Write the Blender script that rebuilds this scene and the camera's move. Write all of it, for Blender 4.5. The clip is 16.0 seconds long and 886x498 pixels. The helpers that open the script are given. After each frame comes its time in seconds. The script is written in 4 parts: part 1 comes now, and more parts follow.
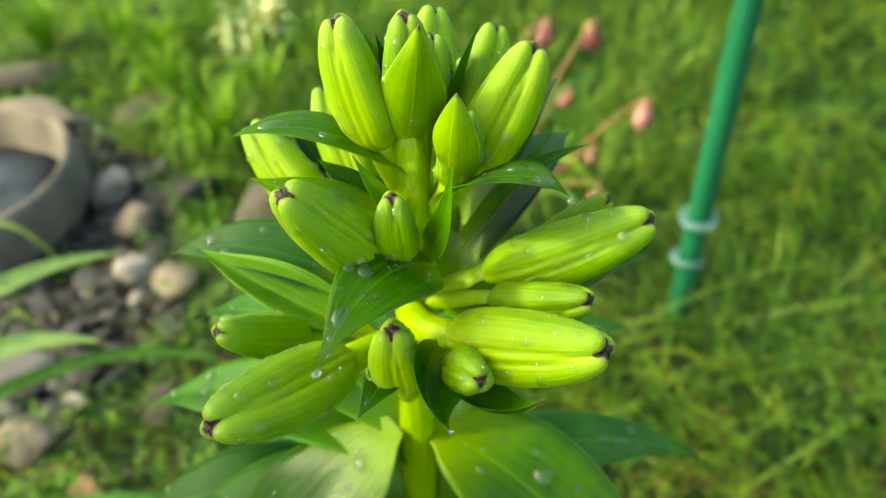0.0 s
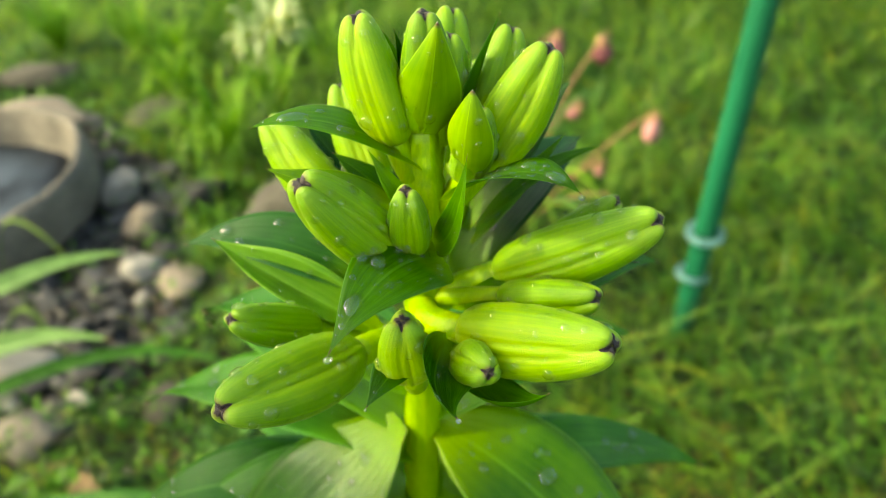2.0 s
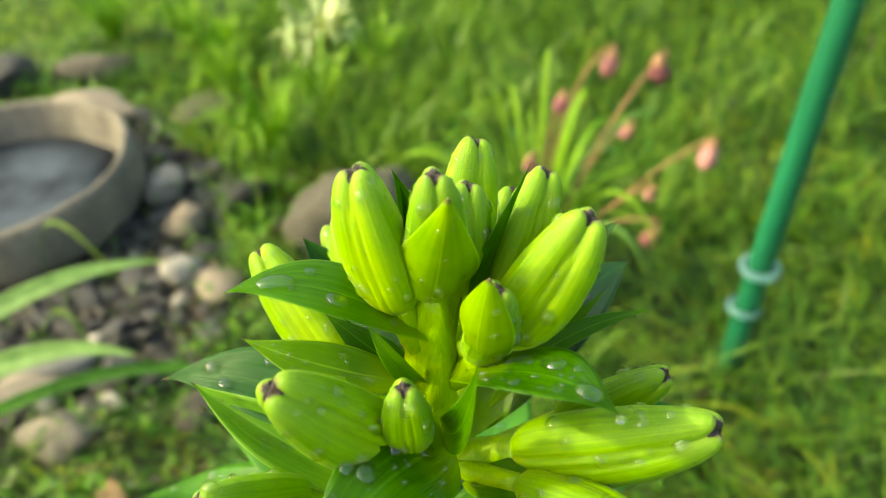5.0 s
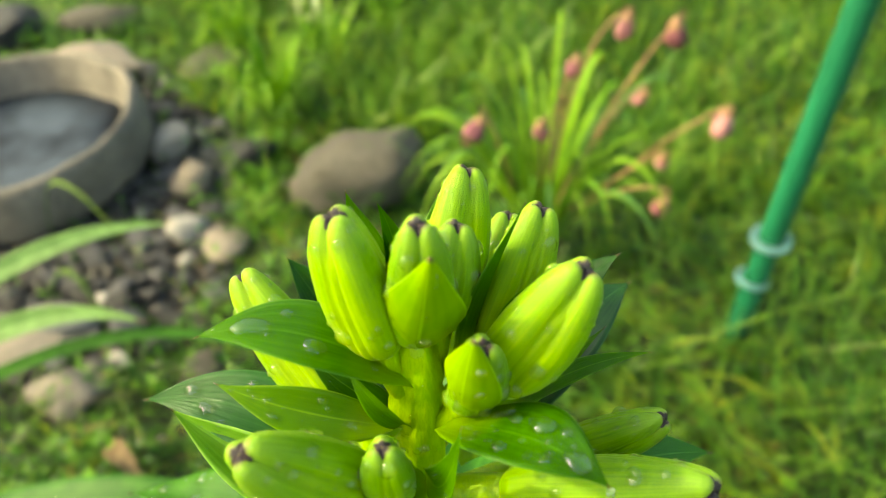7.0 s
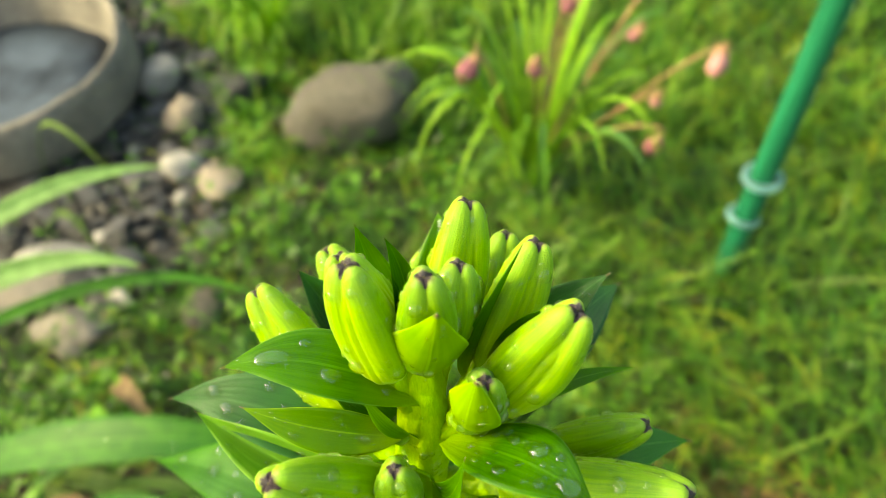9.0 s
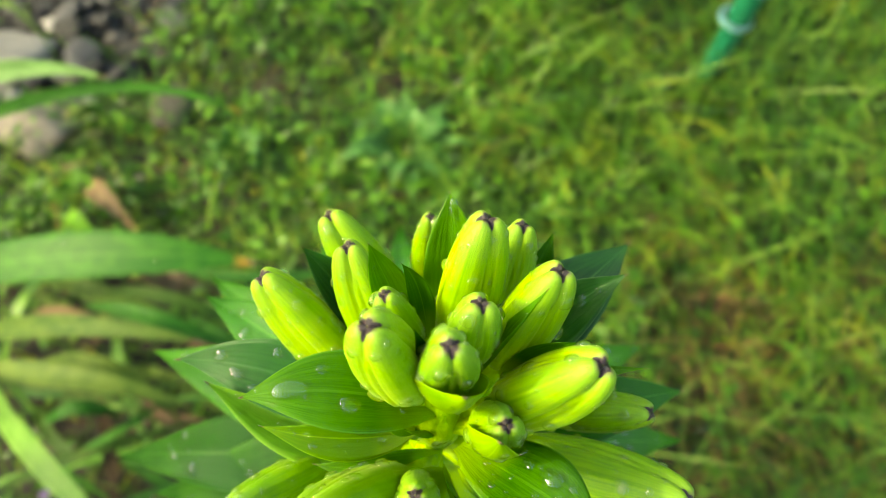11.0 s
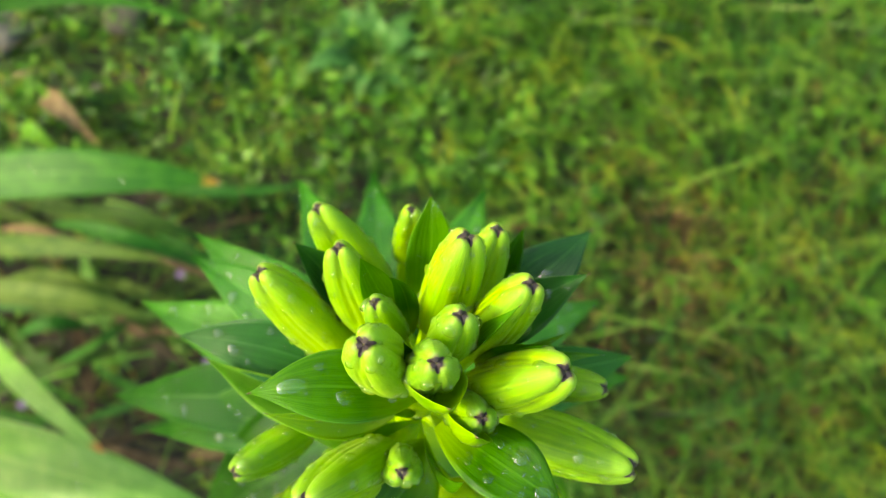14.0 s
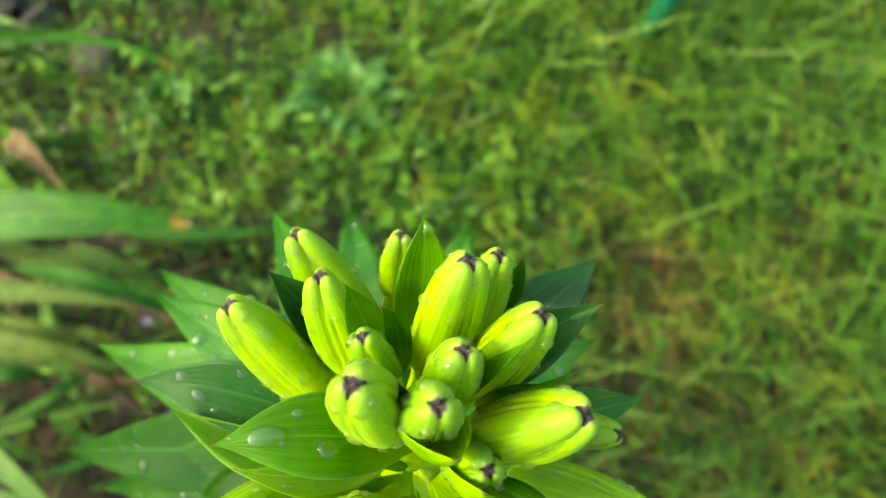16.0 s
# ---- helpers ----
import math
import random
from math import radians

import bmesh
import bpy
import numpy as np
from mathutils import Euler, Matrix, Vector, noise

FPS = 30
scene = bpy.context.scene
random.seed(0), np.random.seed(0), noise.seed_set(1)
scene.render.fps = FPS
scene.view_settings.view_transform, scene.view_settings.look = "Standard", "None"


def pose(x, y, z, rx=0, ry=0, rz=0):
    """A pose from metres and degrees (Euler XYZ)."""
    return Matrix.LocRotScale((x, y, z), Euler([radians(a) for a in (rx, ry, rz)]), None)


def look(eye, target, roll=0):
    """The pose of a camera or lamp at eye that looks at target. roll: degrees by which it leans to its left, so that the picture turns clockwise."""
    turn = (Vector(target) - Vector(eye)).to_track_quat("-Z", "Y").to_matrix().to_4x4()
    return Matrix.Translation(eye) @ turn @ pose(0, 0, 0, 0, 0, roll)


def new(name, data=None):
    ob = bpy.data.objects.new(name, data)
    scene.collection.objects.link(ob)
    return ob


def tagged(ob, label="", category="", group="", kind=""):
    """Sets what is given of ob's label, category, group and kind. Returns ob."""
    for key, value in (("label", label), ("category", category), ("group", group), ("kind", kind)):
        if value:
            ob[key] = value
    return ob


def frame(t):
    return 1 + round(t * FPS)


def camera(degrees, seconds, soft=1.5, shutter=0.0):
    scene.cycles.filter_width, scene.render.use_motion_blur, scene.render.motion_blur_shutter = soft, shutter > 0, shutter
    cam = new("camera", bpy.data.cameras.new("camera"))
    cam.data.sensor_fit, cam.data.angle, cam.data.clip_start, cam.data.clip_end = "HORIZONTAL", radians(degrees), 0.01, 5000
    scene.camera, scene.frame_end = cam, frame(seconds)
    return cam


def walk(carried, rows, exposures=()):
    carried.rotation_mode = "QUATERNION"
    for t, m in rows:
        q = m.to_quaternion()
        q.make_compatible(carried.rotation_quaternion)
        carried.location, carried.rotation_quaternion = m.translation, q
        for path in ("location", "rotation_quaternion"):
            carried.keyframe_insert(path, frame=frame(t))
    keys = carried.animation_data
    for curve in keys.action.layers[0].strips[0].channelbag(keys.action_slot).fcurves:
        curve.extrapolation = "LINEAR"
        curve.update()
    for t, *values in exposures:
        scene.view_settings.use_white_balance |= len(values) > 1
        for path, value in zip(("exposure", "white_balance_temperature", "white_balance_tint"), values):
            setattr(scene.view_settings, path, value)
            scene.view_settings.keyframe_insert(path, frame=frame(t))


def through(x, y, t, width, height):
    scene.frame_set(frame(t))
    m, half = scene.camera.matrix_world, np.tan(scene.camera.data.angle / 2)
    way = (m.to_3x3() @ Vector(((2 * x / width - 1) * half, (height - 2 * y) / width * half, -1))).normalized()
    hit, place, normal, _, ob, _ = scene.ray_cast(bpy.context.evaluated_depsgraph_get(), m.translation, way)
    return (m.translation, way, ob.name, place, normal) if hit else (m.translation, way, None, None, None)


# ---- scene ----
cam = camera(61.74, 16.0, soft=0.55)
PATH = [
    (0, 0.0000, -0.1425, 0.7338, 48.86, 2.63, -3.44),
    (0.5, 0.0014, -0.1442, 0.7329, 48.99, 2.62, -3.27),
    (1, 0.0000, -0.1440, 0.7321, 49.11, 2.34, -2.92),
    (1.5, 0.0020, -0.1451, 0.7329, 49.59, 2.08, -2.87),
    (2, -0.0016, -0.1468, 0.7330, 49.79, 1.65, -2.11),
    (2.5, -0.0020, -0.1488, 0.7333, 50.32, 1.62, -2.04),
    (3, 0.0017, -0.1502, 0.7322, 50.59, 1.72, -1.11),
    (3.5, 0.0045, -0.1511, 0.7323, 52.09, 1.57, -0.03),
    (3.7, 0.0058, -0.1506, 0.7342, 52.14, 1.86, 0.43),
    (5.8, 0.0050, -0.0830, 0.7444, 46.59, 1.82, 2.59),
    (6, 0.0072, -0.0830, 0.7452, 46.16, 1.64, 2.54),
    (6.5, 0.0100, -0.0856, 0.7469, 45.47, 2.02, 3.74),
    (7, 0.0085, -0.0872, 0.7477, 45.53, 1.75, 3.38),
    (7.5, 0.0075, -0.0811, 0.7500, 43.53, 1.34, 2.62),
    (8, 0.0068, -0.0830, 0.7535, 42.32, 1.58, 3.00),
    (8.5, 0.0086, -0.0820, 0.7558, 41.36, 1.59, 2.68),
    (9, 0.0070, -0.0797, 0.7682, 39.51, 1.64, 2.76),
    (9.5, 0.0028, -0.0695, 0.7744, 36.10, 0.75, 2.28),
    (10, 0.0014, -0.0563, 0.7823, 30.72, 0.99, 1.86),
    (10.2, 0.0003, -0.0506, 0.7835, 28.35, 0.67, 1.86),
    (12.3, -0.0073, -0.0294, 0.7989, 16.99, -2.60, 2.19),
    (12.5, -0.0079, -0.0275, 0.8028, 16.60, -3.07, 2.00),
    (13, -0.0088, -0.0255, 0.8055, 14.99, -3.58, 1.90),
    (13.5, -0.0108, -0.0218, 0.8069, 14.15, -3.81, 1.72),
    (14, -0.0087, -0.0208, 0.8071, 13.41, -3.57, 1.50),
    (14.5, -0.0102, -0.0207, 0.8072, 13.08, -3.72, 1.82),
    (15, -0.0090, -0.0189, 0.8076, 13.35, -3.68, 2.44),
    (15.5, -0.0071, -0.0195, 0.8011, 14.88, -4.59, 2.14),
    (16, -0.0119, -0.0202, 0.7879, 17.12, -5.50, 0.63),
]
EXPOSURES = [(0, 1.80, 8200, -8), (4, 1.87, 8350, -8), (9, 2.10, 8700, -8), (10.2, 2.14, 8600, -8), (12.3, 1.98, 7950, -8), (14.5, 1.95, 7750, -8), (16, 2.06, 7800, -8)]
walk(cam, [(t, pose(x, y, z, rx, ry, rz)) for t, x, y, z, rx, ry, rz in PATH], EXPOSURES)
cam.data.dof.use_dof = True
cam.data.dof.focus_distance = 0.136
cam.data.dof.aperture_fstop = 13.5

# ---- daylight: bright hazy sky, soft sun from one side ----
SUN_FROM = Vector((-0.80, -0.07, 0.60)).normalized()
world = bpy.data.worlds.new("sky")
scene.world = world
world.use_nodes = True
wn = world.node_tree.nodes
sky = wn.new("ShaderNodeTexSky")
sky.sky_type = "NISHITA"
sky.sun_disc = False
sky.dust_density = 5.0
sky.ozone_density = 0.4
sky.sun_elevation = math.asin(SUN_FROM.z)
sky.sun_rotation = math.atan2(SUN_FROM.x, SUN_FROM.y)
world.node_tree.links.new(sky.outputs["Color"], wn["Background"].inputs["Color"])
wn["Background"].inputs["Strength"].default_value = 0.15
sun = new("sun", bpy.data.lights.new("sun", "SUN"))
sun.data.energy = 1.1
sun.data.angle = radians(1.5)
sun.data.color = (1.0, 0.90, 0.64)
sun.matrix_world = look(SUN_FROM * 20, (0, 0, 0))


# ---- materials ----
def material(name):
    m = bpy.data.materials.new(name)
    m.use_nodes = True
    nt = m.node_tree
    return m, nt, nt.nodes["Principled BSDF"], nt.nodes["Material Output"]


def node(nt, kind, **values):
    n = nt.nodes.new(kind)
    for key, value in values.items():
        n.inputs[key.replace("_", " ")].default_value = value
    return n


def ramp(nt, source, *stops):
    n = nt.nodes.new("ShaderNodeValToRGB")
    e = n.color_ramp.elements
    while len(e) < len(stops):
        e.new(0.5)
    for el, (at, col) in zip(e, stops):
        el.position, el.color = at, (*col, 1)
    nt.links.new(source, n.inputs["Fac"])
    return n.outputs["Color"]


def noise_of(nt, coords, scale, detail=4.0, rough=0.55, stretch=(1, 1, 1)):
    mp = nt.nodes.new("ShaderNodeMapping")
    mp.inputs["Scale"].default_value = stretch
    nt.links.new(coords, mp.inputs["Vector"])
    n = node(nt, "ShaderNodeTexNoise", Scale=scale, Detail=detail, Roughness=rough)
    nt.links.new(mp.outputs["Vector"], n.inputs["Vector"])
    return n.outputs["Fac"]


def mixed(nt, fac, a, b, blend="MIX"):
    n = nt.nodes.new("ShaderNodeMix")
    n.data_type, n.blend_type = "RGBA", blend
    for sock, v in ((n.inputs[0], fac), (n.inputs[6], a), (n.inputs[7], b)):
        if isinstance(v, (int, float)):
            sock.default_value = v
        elif isinstance(v, tuple):
            sock.default_value = (*v, 1)
        else:
            nt.links.new(v, sock)
    return n.outputs[2]


def arith(nt, op, a, b=0.0, c=0.0):
    n = nt.nodes.new("ShaderNodeMath")
    n.operation = op
    for sock, v in zip(n.inputs, (a, b, c)):
        if isinstance(v, (int, float)):
            sock.default_value = v
        else:
            nt.links.new(v, sock)
    return n.outputs[0]


def bumped(nt, bsdf, height, strength, distance):
    n = node(nt, "ShaderNodeBump", Strength=strength, Distance=distance)
    nt.links.new(height, n.inputs["Height"])
    nt.links.new(n.outputs["Normal"], bsdf.inputs["Normal"])
    return n.outputs["Normal"]


def with_glow_through(nt, bsdf, out, colour, share, normal=None):
    """Lets light pass through a thin leaf."""
    tr = nt.nodes.new("ShaderNodeBsdfTranslucent")
    nt.links.new(colour, tr.inputs["Color"])
    if normal:
        nt.links.new(normal, tr.inputs["Normal"])
    mx = nt.nodes.new("ShaderNodeMixShader")
    mx.inputs[0].default_value = share
    nt.links.new(bsdf.outputs[0], mx.inputs[1])
    nt.links.new(tr.outputs[0], mx.inputs[2])
    nt.links.new(mx.outputs[0], out.inputs["Surface"])


def leaf_material(name, dark, light, share=0.35, rough=0.32, veins=13.0, tip=(0.12, 0.075, 0.045), through=None, spec=0.55, base=None, tip_from=0.982, relief=0.40, streaks=0.38):
    """UV: x across (0 to 1), y along from base to tip."""
    m, nt, b, out = material(name)
    uv = nt.nodes.new("ShaderNodeTexCoord")
    info = nt.nodes.new("ShaderNodeObjectInfo")
    sep = nt.nodes.new("ShaderNodeSeparateXYZ")
    nt.links.new(uv.outputs["UV"], sep.inputs[0])
    streak = noise_of(nt, uv.outputs["UV"], 6.0, 5.0, 0.6, (9, 0.7, 1))
    blotch = noise_of(nt, uv.outputs["Object"], 60.0, 3.0)
    f = arith(nt, "ADD", arith(nt, "MULTIPLY", streak, streaks), arith(nt, "MULTIPLY", blotch, 1 - streaks))
    f = arith(nt, "ADD", f, arith(nt, "MULTIPLY_ADD", info.outputs["Random"], 0.3, -0.15))
    wave = arith(nt, "SINE", arith(nt, "MULTIPLY", sep.outputs[0], veins * 6.283))
    f = arith(nt, "ADD", f, arith(nt, "MULTIPLY", wave, 0.022))
    col = ramp(nt, f, (0.36, dark), (0.66, light))
    # pale midrib
    mid = arith(nt, "ABSOLUTE", arith(nt, "SUBTRACT", sep.outputs[0], 0.5))
    rib = arith(nt, "MULTIPLY", arith(nt, "LESS_THAN", mid, 0.018), 0.35)
    col = mixed(nt, rib, col, tuple(min(1, c * 1.5 + 0.02) for c in light))
    # paler rim along the margin
    rim = arith(nt, "MULTIPLY", arith(nt, "GREATER_THAN", mid, 0.482), 0.4)
    col = mixed(nt, rim, col, tuple(min(1, c * 1.6 + 0.05) for c in light))
    if base:
        near = ramp(nt, arith(nt, "ADD", sep.outputs[1], arith(nt, "MULTIPLY_ADD", streak, 0.16, -0.08)), (0.02, (1, 1, 1)), (0.30, (0, 0, 0)))
        col = mixed(nt, near, col, base)
    dry = ramp(nt, arith(nt, "ADD", sep.outputs[1], arith(nt, "MULTIPLY", streak, 0.02)), (tip_from - 0.015, (0, 0, 0)), (tip_from + 0.010, (1, 1, 1)))
    point = ramp(nt, sep.outputs[1], (0.986, tip), (0.997, tuple(0.35 + 0.35 * c for c in tip)))
    col = mixed(nt, dry, col, point)
    nt.links.new(col, b.inputs["Base Color"])
    b.inputs["Roughness"].default_value = rough
    b.inputs["Specular IOR Level"].default_value = spec
    h = arith(nt, "ADD", arith(nt, "MULTIPLY", wave, 0.14), arith(nt, "MULTIPLY", streak, 1.0))
    h = arith(nt, "ADD", h, arith(nt, "MULTIPLY", blotch, 0.8))
    nrm = bumped(nt, b, h, relief, 0.0005)
    glow = mixed(nt, 1.0, col, through or (1.6, 1.35, 0.5), "MULTIPLY")
    with_glow_through(nt, b, out, glow, share, nrm)
    return m


def bud_material(name, young=1.0):
    """UV: x round the bud, y along it."""
    m, nt, b, out = material(name)
    uv = nt.nodes.new("ShaderNodeTexCoord")
    info = nt.nodes.new("ShaderNodeObjectInfo")
    sep = nt.nodes.new("ShaderNodeSeparateXYZ")
    nt.links.new(uv.outputs["UV"], sep.inputs[0])
    streak = noise_of(nt, uv.outputs["UV"], 4.0, 5.0, 0.6, (24, 0.30, 1))
    blotch = noise_of(nt, uv.outputs["Object"], 160.0, 3.0)
    # the three outer petals turn greener along their keels and tips
    third = arith(nt, "ABSOLUTE", arith(nt, "SUBTRACT", arith(nt, "FRACT", arith(nt, "MULTIPLY", sep.outputs[0], 3.0)), 0.5))
    keel = arith(nt, "SUBTRACT", 0.5, third)
    f = arith(nt, "ADD", arith(nt, "MULTIPLY_ADD", streak, 0.38, 0.155), arith(nt, "MULTIPLY", blotch, 0.25))
    lines = arith(nt, "SINE", arith(nt, "MULTIPLY_ADD", sep.outputs[0], 210.0, arith(nt, "MULTIPLY", blotch, 7.0)))
    fuzz = noise_of(nt, uv.outputs["Object"], 3600.0, 3.0, 0.7)
    f = arith(nt, "ADD", f, arith(nt, "MULTIPLY", lines, 0.022))
    f = arith(nt, "ADD", f, arith(nt, "MULTIPLY_ADD", fuzz, 0.16, -0.08))
    f = arith(nt, "ADD", f, arith(nt, "MULTIPLY_ADD", keel, -0.30, 0.08))
    f = arith(nt, "ADD", f, arith(nt, "MULTIPLY_ADD", sep.outputs[1], -0.26, 0.12))
    f = arith(nt, "ADD", f, arith(nt, "MULTIPLY_ADD", info.outputs["Random"], 0.16, -0.08))
    col = ramp(nt, f, *((at, (c[0] * young, c[1] * (0.35 + 0.65 * young), c[2])) for at, c in ((0.20, (0.070, 0.200, 0.002)), (0.44, (0.172, 0.345, 0.003)), (0.68, (0.298, 0.455, 0.004)))))
    # pale velvet over the blunt end, purple smudge round the dark star
    velvet = ramp(nt, arith(nt, "ADD", sep.outputs[1], arith(nt, "MULTIPLY_ADD", fuzz, 0.16, -0.08)), (0.66, (0, 0, 0)), (0.97, (0.42, 0.42, 0.42)))
    col = mixed(nt, velvet, col, (0.29, 0.44, 0.05))
    smudge = ramp(nt, arith(nt, "ADD", sep.outputs[1], arith(nt, "MULTIPLY_ADD", blotch, 0.03, -0.015)), (0.935, (0, 0, 0)), (0.972, (0.75, 0.75, 0.75)))
    col = mixed(nt, smudge, col, (0.17, 0.12, 0.08))
    nt.links.new(col, b.inputs["Base Color"])
    nt.links.new(arith(nt, "MULTIPLY_ADD", fuzz, 0.30, 0.24), b.inputs["Roughness"])
    b.inputs["Specular IOR Level"].default_value = 0.33
    b.inputs["Subsurface Weight"].default_value = 0.45
    b.inputs["Subsurface Radius"].default_value = (0.9, 1.0, 0.12)
    b.inputs["Subsurface Scale"].default_value = 0.0035
    b.inputs["Sheen Weight"].default_value = 0.06
    b.inputs["Sheen Roughness"].default_value = 0.35
    b.inputs["Sheen Tint"].default_value = (0.85, 1.0, 0.55, 1)
    h = arith(nt, "ADD", arith(nt, "MULTIPLY", streak, 0.30), arith(nt, "ADD", arith(nt, "MULTIPLY", fuzz, 0.75), arith(nt, "MULTIPLY", lines, 0.05)))
    bumped(nt, b, h, 0.55, 0.0004)
    return m


def plain_material(name, dark, light, scale, rough=0.6, bump=0.3, depth=0.002, spec=0.4, per_object=0.0, stretch=(1, 1, 1)):
    m, nt, b, out = material(name)
    tc = nt.nodes.new("ShaderNodeTexCoord")
    info = nt.nodes.new("ShaderNodeObjectInfo")
    big = noise_of(nt, tc.outputs["Object"], scale, 4.0, 0.6, stretch)
    fine = noise_of(nt, tc.outputs["Object"], scale * 9, 5.0, 0.65, stretch)
    f = arith(nt, "ADD", arith(nt, "MULTIPLY", big, 0.6), arith(nt, "MULTIPLY", fine, 0.4))
    f = arith(nt, "ADD", f, arith(nt, "MULTIPLY_ADD", info.outputs["Random"], per_object, -per_object / 2))
    nt.links.new(ramp(nt, f, (0.34, dark), (0.66, light)), b.inputs["Base Color"])
    b.inputs["Roughness"].default_value = rough
    b.inputs["Specular IOR Level"].default_value = spec
    bumped(nt, b, arith(nt, "ADD", big, arith(nt, "MULTIPLY", fine, 0.5)), bump, depth)
    return m


def blade_material(name, stops, share=0.4, rough=0.36):
    """Blades joined in one mesh, each with a shade of its own."""
    m, nt, b, out = material(name)
    geo = nt.nodes.new("ShaderNodeNewGeometry")
    tc = nt.nodes.new("ShaderNodeTexCoord")
    patch = noise_of(nt, tc.outputs["Object"], 3.2, 3.0)
    tuft = noise_of(nt, tc.outputs["Object"], 19.0, 2.0)
    f = arith(nt, "ADD", arith(nt, "MULTIPLY", geo.outputs["Random Per Island"], 0.78), arith(nt, "MULTIPLY_ADD", patch, 0.45, -0.66))
    f = arith(nt, "ADD", f, arith(nt, "MULTIPLY", tuft, 1.10))
    col = ramp(nt, f, *stops)
    nt.links.new(col, b.inputs["Base Color"])
    b.inputs["Roughness"].default_value = rough
    b.inputs["Specular IOR Level"].default_value = 0.28
    with_glow_through(nt, b, out, mixed(nt, 1.0, col, (1.5, 1.35, 0.5), "MULTIPLY"), share)
    return m


BUD = bud_material("bud_skin")
GREEN_BUD = bud_material("green_bud_skin", 0.70)
BRACT = leaf_material("bract_leaf", (0.025, 0.128, 0.001), (0.074, 0.245, 0.003), share=0.52, rough=0.20, veins=8, spec=0.32, base=(0.26, 0.45, 0.006))
PALE_BRACT = leaf_material("pale_bract", (0.11, 0.27, 0.003), (0.24, 0.42, 0.004), share=0.36, rough=0.42, veins=7, spec=0.35, base=(0.34, 0.52, 0.008), relief=0.16, streaks=0.16)
FOLD_LEAF = leaf_material("folded_leaf", (0.085, 0.28, 0.020), (0.23, 0.47, 0.045), share=0.42, rough=0.26, veins=8, spec=0.5, base=(0.26, 0.45, 0.006))
FRONT_LEAF = leaf_material("front_leaf", (0.050, 0.185, 0.004), (0.125, 0.32, 0.008), share=0.45, rough=0.26, veins=9, spec=0.35, base=(0.26, 0.45, 0.006))
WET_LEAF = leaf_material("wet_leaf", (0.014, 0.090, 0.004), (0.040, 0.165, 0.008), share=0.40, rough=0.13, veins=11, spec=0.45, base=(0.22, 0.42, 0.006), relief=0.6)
SOFT = leaf_material("soft_weed", (0.045, 0.150, 0.030), (0.10, 0.25, 0.060), share=0.35, rough=0.5, veins=7, spec=0.3)
ARCH = leaf_material("arching_leaf", (0.12, 0.24, 0.07), (0.24, 0.42, 0.14), share=0.3, rough=0.5, veins=10, spec=0.3)
LOWER_LEAF = leaf_material("lower_leaf", (0.034, 0.172, 0.012), (0.088, 0.305, 0.026), share=0.38, rough=0.24, veins=9, spec=0.30, base=(0.20, 0.42, 0.008))
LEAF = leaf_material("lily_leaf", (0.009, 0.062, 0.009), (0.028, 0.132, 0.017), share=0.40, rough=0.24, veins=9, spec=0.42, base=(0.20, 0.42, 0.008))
SWORD = leaf_material("sword_leaf", (0.018, 0.098, 0.010), (0.052, 0.185, 0.016), share=0.3, rough=0.45, veins=24, spec=0.15, tip_from=0.972, tip=(0.36, 0.22, 0.04))
DRY = leaf_material("dry_leaf", (0.038, 0.026, 0.015), (0.15, 0.105, 0.060), share=0.2, rough=0.75, veins=12, spec=0.1, through=(1.2, 0.9, 0.6))
YELLOWING = leaf_material("yellowing_leaf", (0.026, 0.075, 0.010), (0.095, 0.155, 0.026), share=0.3, rough=0.5, veins=14, spec=0.15)
LIGHT_SWORD = leaf_material("light_sword_leaf", (0.11, 0.28, 0.035), (0.23, 0.43, 0.09), share=0.4, rough=0.28, veins=20, spec=0.4, tip_from=0.965, tip=(0.42, 0.20, 0.04))
STRAP = leaf_material("strap_leaf", (0.105, 0.275, 0.016), (0.255, 0.45, 0.040), share=0.4, rough=0.45, veins=8, spec=0.25)
STEM = plain_material("stem_skin", (0.14, 0.31, 0.003), (0.35, 0.52, 0.004), 190.0, 0.32, 0.6, 0.0009, stretch=(1, 1, 0.14))
_b = STEM.node_tree.nodes["Principled BSDF"]
_b.inputs["Subsurface Weight"].default_value = 0.4
_b.inputs["Subsurface Radius"].default_value = (0.9, 1.0, 0.12)
_b.inputs["Subsurface Scale"].default_value = 0.003
TIP = plain_material("bud_tip", (0.004, 0.002, 0.004), (0.030, 0.012, 0.020), 700.0, 0.30, 0.8, 0.0006, spec=0.6)
SOIL = plain_material("soil", (0.005, 0.0045, 0.004), (0.022, 0.019, 0.013), 7.0, 0.9, 0.8, 0.02)
# farther out the soil is grown over with short grass
_nt = SOIL.node_tree
_b = _nt.nodes["Principled BSDF"]
_tc = _nt.nodes.new("ShaderNodeTexCoord")
_sp = _nt.nodes.new("ShaderNodeVectorMath")
_sp.operation = "LENGTH"
_nt.links.new(_tc.outputs["Object"], _sp.inputs[0])
_fine = noise_of(_nt, _tc.outputs["Object"], 14.0, 5.0, 0.7)
_far = arith(_nt, "ADD", _sp.outputs["Value"], arith(_nt, "MULTIPLY_ADD", noise_of(_nt, _tc.outputs["Object"], 2.0, 3.0), 1.6, -0.8))
_old = _b.inputs["Base Color"].links[0].from_socket
_turf = ramp(_nt, _fine, (0.35, (0.022, 0.060, 0.004)), (0.68, (0.105, 0.20, 0.012)))
